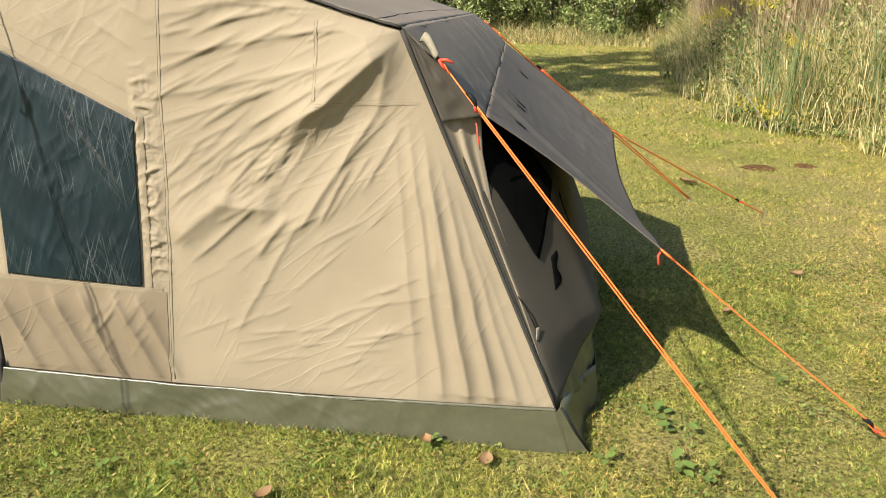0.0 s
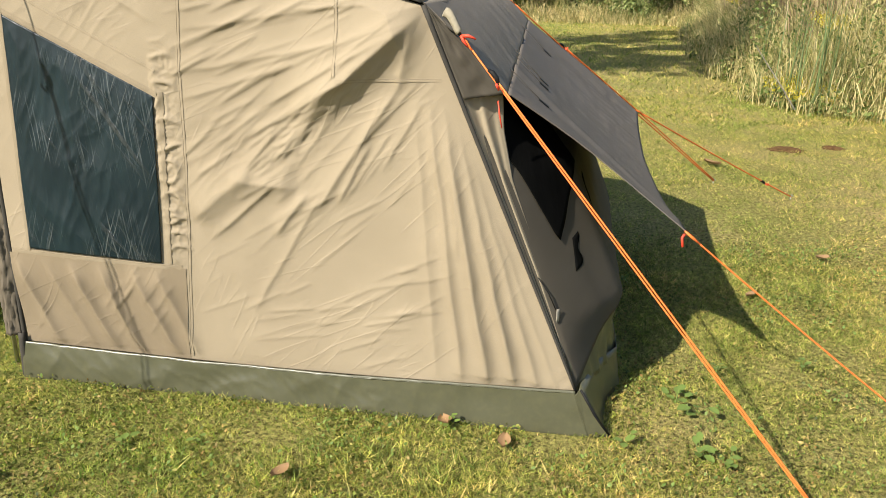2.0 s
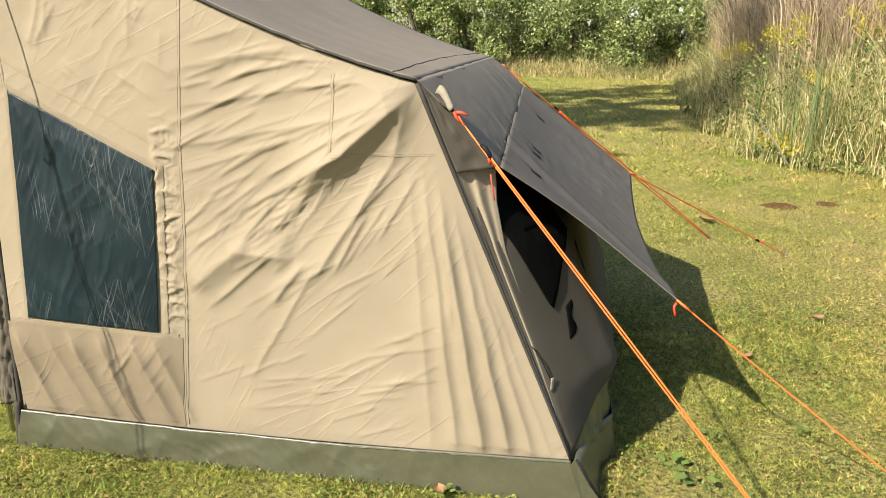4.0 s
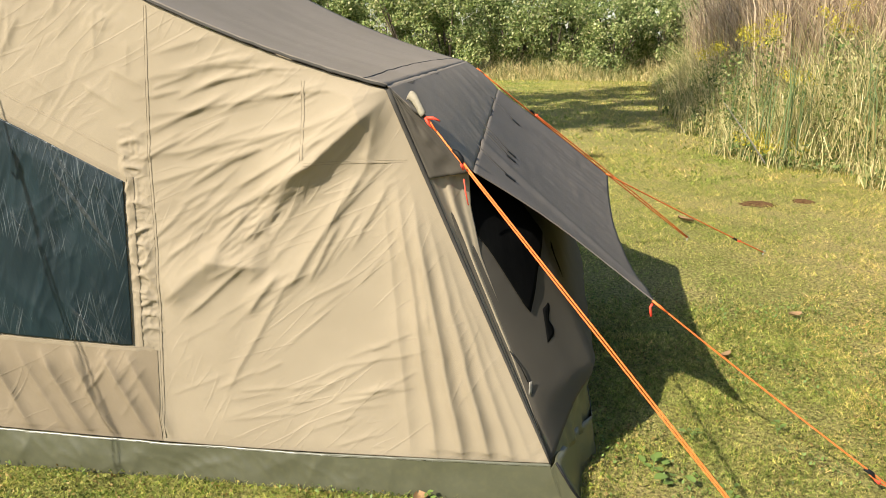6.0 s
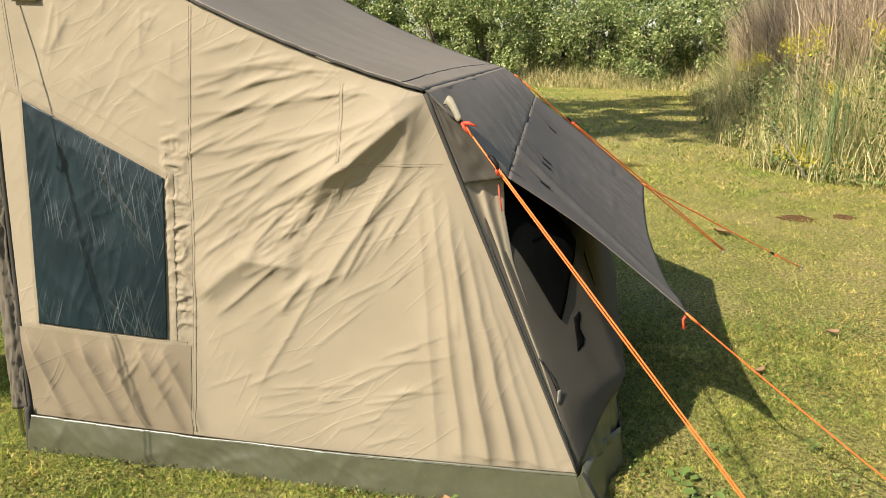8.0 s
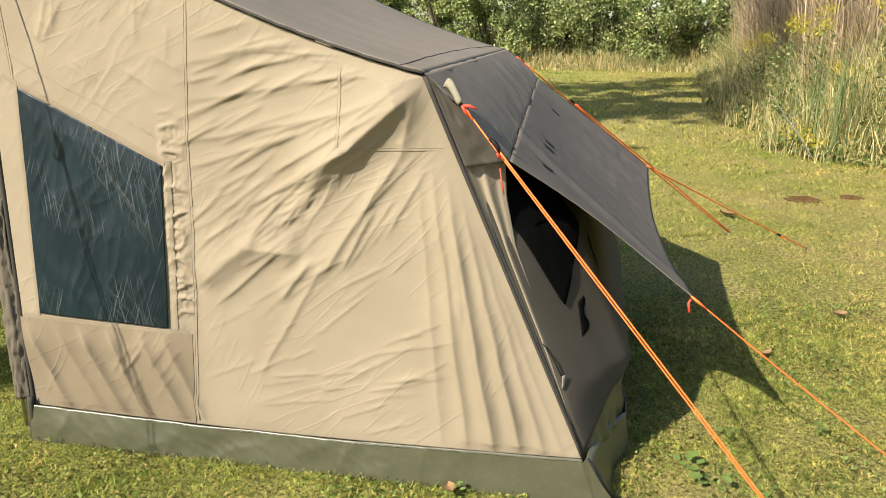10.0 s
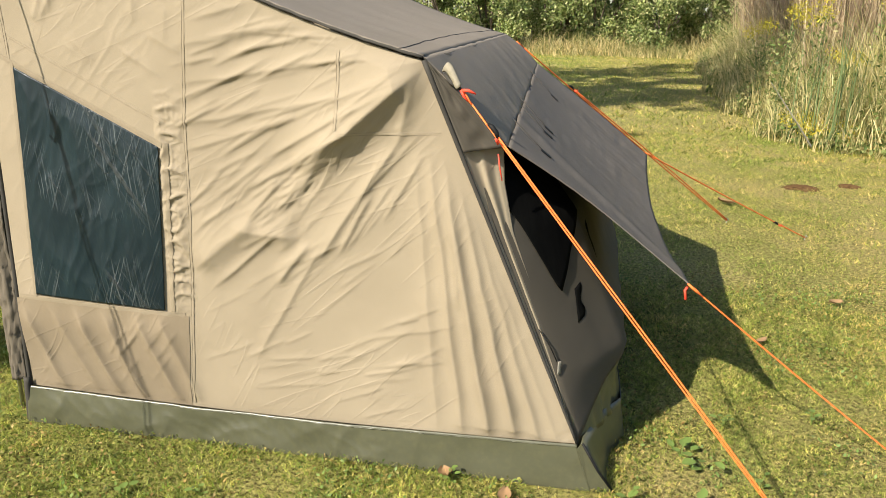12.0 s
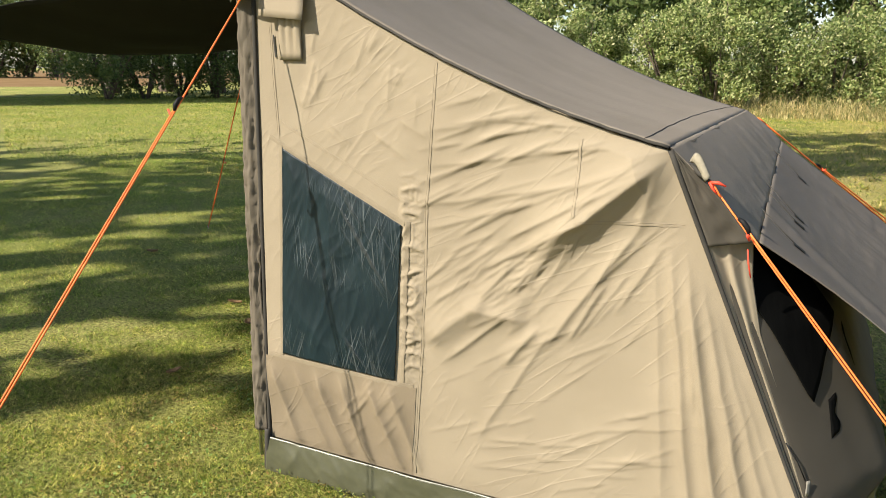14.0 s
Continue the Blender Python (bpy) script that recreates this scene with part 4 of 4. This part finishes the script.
pts = np.stack([xs, ys, np.clip(0.2 + deep * 0.95, 0.1, 1.75) * (0.7 + 0.3 * np.sin(xs * 3.1 + 1.3 * ys)) * rng.uniform(0.03, 1, len(xs))], 1)
tagged(put("undergrowth", pieces("undergrowth", leaf_quads(pts, 0.066, rng, 0.3), 4, BRUSH)), "green and brown leafy undergrowth among the reeds", "undergrowth", kind="stuff")
# seed-headed tall back row
k = 52000
xs, ys = rng.uniform(3.4, 16.0, k), rng.uniform(13.5, 34.0, k)
ok = in_bed(xs, ys) > 1.3
xs, ys = xs[ok], ys[ok]
tagged(put("tall_reeds", welded_blades("tall_reeds", *blades(xs, ys, rng.uniform(2.3, 3.9, len(xs)), rng.uniform(0.010, 0.026, len(xs)), rng, 0.32, 0.3), TALLREED)), "tall tan reeds with dry heads behind the wild edge", "reeds", kind="stuff")

k = 14000
xs, ys = rng.uniform(-20.0, 6.0, k), 30.2 + 0.25 * rng.normal(0, 1, k) + rng.exponential(0.7, k)
tagged(put("hedge_grass", welded_blades("hedge_grass", *blades(xs, ys, np.clip(0.2 + (ys - 30.0) * 0.55, 0.15, 1.5) * rng.uniform(0.5, 1.2, k), rng.uniform(0.012, 0.03, k), rng, 1.0, 0.5), REED)), "dry grass along the foot of the hedge", "grass", kind="stuff")


def cattail_clump(x, y, count, height, seed):
    rg = np.random.default_rng(seed)
    thing = empty("cattail_clump", "upright green cattail leaves among dry reeds", "cattail", at=(x, y, 0))
    for i in range(count):
        px, py = rg.normal(0, 0.10, 2)
        h = height * rg.uniform(0.75, 1.05)
        q1, q2 = blades(np.array([px]), np.array([py]), np.array([h]), np.array([0.016]), rg, 0.16, 0.05)
        put("leaf", welded_blades("leaf", q1, q2, CATTAIL), thing)
    return thing


for i, (x, y, c, h) in enumerate(((3.05, 10.6, 14, 1.75), (2.80, 10.9, 8, 1.5), (3.9, 10.2, 10, 1.7), (4.3, 11.5, 10, 1.9))):
    cattail_clump(x, y, c, h, 300 + i)


def goldenrod(x, y, h, seed):
    rg = np.random.default_rng(seed)
    thing = empty("goldenrod", "goldenrod plant with yellow plumes at the lawn's edge", "wildflower", at=(x, y, 0))
    sets, heads = [], []
    for i in range(5):
        tip = Vector((rg.normal(0, 0.14), rg.normal(0, 0.14), h * rg.uniform(0.85, 1.05)))
        sets.append(tube([(rg.normal(0, 0.04), rg.normal(0, 0.04), 0), (tip.x * 0.4, tip.y * 0.4, h * 0.6), tip], [0.006, 0.005, 0.003], 4))
        p = np.array(tip) + np.clip(rg.normal(size=(90, 3)), -2, 2) * np.array([0.07, 0.07, 0.06])
        heads.append(leaf_quads(p, 0.032, rg))
    part("stem", *joined(*sets), CATTAIL, thing)
    put("leaves", pieces("leaves", leaf_quads(np.stack([rg.normal(0, 0.10, 200), rg.normal(0, 0.10, 200), rg.uniform(0.15, 0.85, 200) * h], 1), 0.07, rg), 4, BRUSH), thing)
    tagged(put("bloom", pieces("bloom", np.concatenate(heads), 4, GOLD), thing, "yellow flower plumes"), kind="stuff")
    return thing


for i, (x, y, h) in enumerate(((2.75, 12.6, 1.75), (3.35, 13.0, 1.95), (4.3, 13.0, 2.1), (3.6, 12.2, 1.15), (2.75, 11.0, 0.32), (3.0, 10.8, 0.25), (5.0, 12.0, 1.8), (2.9, 14.8, 1.5))):
    goldenrod(x, y, h, 330 + i)
part_stick = empty("dry_stalk", "pale dry stalk leaning out of the reeds", "stalk", at=(2.75, 10.45, 0))
part("stem", *tube([(0.05, 0.05, 0.05), (-0.2, 0.0, 0.38), (-0.55, 0.05, 0.84)], [0.010, 0.009, 0.004], 5), PALE, part_stick)

# ---- lawn detail ----


def lawn_blades(name, x0, x1, y0, y1, count, height, width, seed, keep, fade=0.8):
    rg = np.random.default_rng(seed)
    x, y = rg.uniform(x0, x1, count), rg.uniform(y0, y1, count)
    ok = keep(x, y) & ~((x > -2.23) & (x < 0.12) & (y > 2.43) & (y < 4.84))
    rim = np.minimum(np.minimum(x - x0, x1 - x), np.minimum(y - y0, y1 - y)) / fade
    ok &= rg.uniform(0, 1, count) < np.clip(rim, 0, 1)
    x, y = x[ok], y[ok]
    k = len(x)
    az = rg.uniform(0, 2 * np.pi, k)
    side = np.stack([np.cos(az), np.sin(az), np.zeros(k)], 1) * (width * rg.uniform(0.6, 1.3, (k, 1)))
    base = np.stack([x, y, np.full(k, -0.003)], 1)
    tuft = 0.35 + 0.95 * (np.sin(x * 7.1 + 2 * np.sin(y * 4.3)) * np.sin(y * 6.3 + 1.7 * np.sin(x * 5.2)) * 0.5 + 0.5)
    tuft = tuft * (0.7 + 0.6 * (np.sin(x * 41 + 3 * np.sin(y * 17)) * np.sin(y * 37 + 3 * np.sin(x * 13)) * 0.5 + 0.5))
    h = height * rg.uniform(0.35, 1.3, (k, 1)) * tuft[:, None]
    tip = base + np.array([[0, 0, 1.0]]) * h + np.concatenate([rg.normal(0, 0.95, (k, 2)), np.zeros((k, 1))], 1) * h
    return pieces(name, np.stack([base - side / 2, base + side / 2, tip], 1), 3, GRASS)


tagged(put("grass", lawn_blades("grass", -4.6, 3.2, 0.3, 4.8, 680000, 0.024, 0.0040, 41, lambda x, y: y > 0.3)), "short mown grass, green with straw", "grass", kind="stuff")
tagged(put("grass", lawn_blades("grass", -12.0, 4.5, 2.5, 12.0, 520000, 0.030, 0.0065, 42, lambda x, y: (y > 4.0) | (x < -3.5) | (x > 2.0))), "mown grass, green with dry patches", "grass", kind="stuff")
tagged(put("grass", lawn_blades("grass", -40.0, 5.0, 9.0, 34.0, 220000, 0.060, 0.022, 43, lambda x, y: x > -1.5 * y)), "mown grass towards the hedge", "grass", kind="stuff")
tagged(put("grass", lawn_blades("grass", -11.0, 6.0, -7.0, 3.4, 150000, 0.040, 0.0085, 44, lambda x, y: (y < 2.2) | (x < -3.8) | (x > 2.4), 1.2)), "mown grass around the tent", "grass", kind="stuff")
k = 9000
rg = np.random.default_rng(51)
cx, cy = rg.uniform(-3.2, 2.6, 170), rg.uniform(1.2, 5.0, 170)
pick = rg.integers(0, 170, k)
px, py = cx[pick] + rg.normal(0, 0.09, k), cy[pick] + rg.normal(0, 0.08, k)
ok = ~((px > -2.3) & (px < 0.2) & (py > 2.38))
pts = np.stack([px[ok], py[ok], rg.uniform(0.012, 0.045, ok.sum())], 1)
tagged(put("clover", pieces("clover", leaf_quads(pts, 0.017, rg, 2.5), 4, WEED)), "small clover and plantain leaves in the lawn", "clover", kind="stuff")

k = 150000
rg = np.random.default_rng(52)
px, py = rg.uniform(-4.0, 2.9, k), rg.uniform(0.6, 5.2, k)
lush = np.sin(px * 5.3 + 1.9 * np.sin(py * 3.1)) * np.sin(py * 4.7 + 1.6 * np.sin(px * 3.7)) + 0.5 * np.sin(px * 17 + 2 * np.sin(py * 13)) * np.sin(py * 19)
ok = ~((px > -2.26) & (px < 0.16) & (py > 2.40) & (py < 4.9)) & (lush + rg.normal(0, 0.35, k) > -0.15)
rim = np.minimum(np.minimum(px + 4.0, 2.9 - px), np.minimum(py - 0.6, 5.2 - py)) / 0.9
ok &= rg.uniform(0, 1, k) < np.clip(rim, 0, 1)
pts = np.stack([px[ok], py[ok], rg.uniform(0.004, 0.028, ok.sum())], 1)
tagged(put("turf_leaves", pieces("turf_leaves", leaf_quads(pts, 0.015, rg, 1.2), 4, TURF)), "tiny broad leaves growing through the mown turf", "turf", kind="stuff")


def broad_weed(x, y, leaves, size, seed):
    rg = np.random.default_rng(seed)
    thing = empty("broad_leaf_weed", "bright green broad-leaved weed in the lawn", "weed", "lawn weeds", at=(x, y, 0))
    for i in range(leaves):
        a = rg.uniform(0, 6.28)
        r = size * rg.uniform(0.3, 1.0)
        w, z = size * rg.uniform(0.40, 0.6), rg.uniform(0.015, 0.06)
        d, s = Vector((math.cos(a), math.sin(a), rg.uniform(-0.1, 0.4))), Vector((-math.sin(a), math.cos(a), 0))
        c = Vector((d.x * r, d.y * r, z))
        vs = [c - d * w * 0.6] + [c + d * w * t + s * w * b + Vector((0, 0, 0.25 * w * abs(b))) for t, b in ((-0.3, 0.42), (0.2, 0.5), (0.6, 0.26), (0.8, 0.0), (0.6, -0.26), (0.2, -0.5), (-0.3, -0.42))] + [c + d * w * 0.1]
        part("leaf", vs, [(0, 8, 1), (1, 8, 2), (2, 8, 3), (3, 8, 4), (4, 8, 5), (5, 8, 6), (6, 8, 7), (7, 8, 0)], WEED, thing, smooth=True)
        part("stalk", *tube([(0, 0, 0), c - d * w * 0.6], 0.0015, 3), WEED, thing)
    return thing


for i, (x, y, c, s) in enumerate(((0.42, 2.72, 6, 0.07), (0.50, 2.66, 4, 0.08), (0.46, 2.36, 9, 0.06), (0.55, 2.30, 6, 0.05), (-1.55, 2.0, 5, 0.05), (-1.30, 2.08, 4, 0.04), (0.20, 2.36, 4, 0.05), (-0.45, 2.36, 6, 0.04), (0.68, 2.55, 6, 0.04), (1.0, 3.1, 5, 0.04), (0.62, 3.0, 7, 0.045), (-2.5, 1.9, 4, 0.04))):
    broad_weed(x, y, c, s, 400 + i)


def fallen_leaf(x, y, size, seed):
    rg = np.random.default_rng(seed)
    a = rg.uniform(0, 6.28)
    vs, fs = sheet(lambda u, v: ((u - 0.5) * size * (1 - abs(2 * v - 1) ** 2 * 0.85), (v - 0.5) * size * 1.5, 0.018 + size * (0.9 * (u - 0.5) ** 2 + 0.5 * (v - 0.4) ** 2)), 4, 6)
    ob = part("fallen_leaf", vs, fs, DEAD, None, smooth=True)
    ob.matrix_world = pose(x, y, 0.01, rg.uniform(-12, 12), rg.uniform(-12, 12), math.degrees(a))
    tagged(ob, "curled dry brown leaf lying on the grass", "leaf", "fallen leaves")


for i, (x, y, s) in enumerate(((-0.46, 2.36, 0.055), (-0.23, 2.27, 0.05), (1.24, 7.08, 0.11), (-0.95, 1.95, 0.05), (-0.60, 1.75, 0.06), (0.95, 3.9, 0.05), (1.5, 4.6, 0.06), (-1.9, 1.75, 0.05), (1.9, 3.6, 0.06), (-4.0, 4.2, 0.07), (-5.1, 6.0, 0.08), (-3.4, 3.0, 0.06), (-6.5, 7.4, 0.09), (-4.6, 5.2, 0.07), (-7.5, 9.0, 0.1), (-3.6, 3.9, 0.06), (-8.5, 9.6, 0.1), (-5.8, 5.1, 0.08))):
    fallen_leaf(x, y, s, 500 + i)


def soil_patch(x, y, r, seed):
    vs = [(0, 0, 0.022)]
    for ring, z in ((0.5, 0.020), (1.0, -0.006)):
        for i in range(22):
            w = 2 * math.pi * i / 22
            q = r * ring * (1 + 0.35 * noise.noise(Vector((math.cos(w) * 1.5, math.sin(w) * 1.5, seed))))
            vs.append((q * math.cos(w), q * math.sin(w) * 0.8, z + 0.012 * noise.noise(Vector((i * 0.8, ring, seed)))))
    fs = [(0, 1 + i, 1 + (i + 1) % 22) for i in range(22)] + [(1 + i, 23 + i, 23 + (i + 1) % 22, 1 + (i + 1) % 22) for i in range(22)]
    ob = part("soil_patch", vs, fs, SOIL, None, smooth=True)
    ob.location = (x, y, 0.0)
    tagged(ob, "small bare patch of dark soil in the lawn", "soil", kind="structure")


soil_patch(2.13, 8.05, 0.22, 1.0)
soil_patch(2.62, 8.25, 0.14, 5.0)
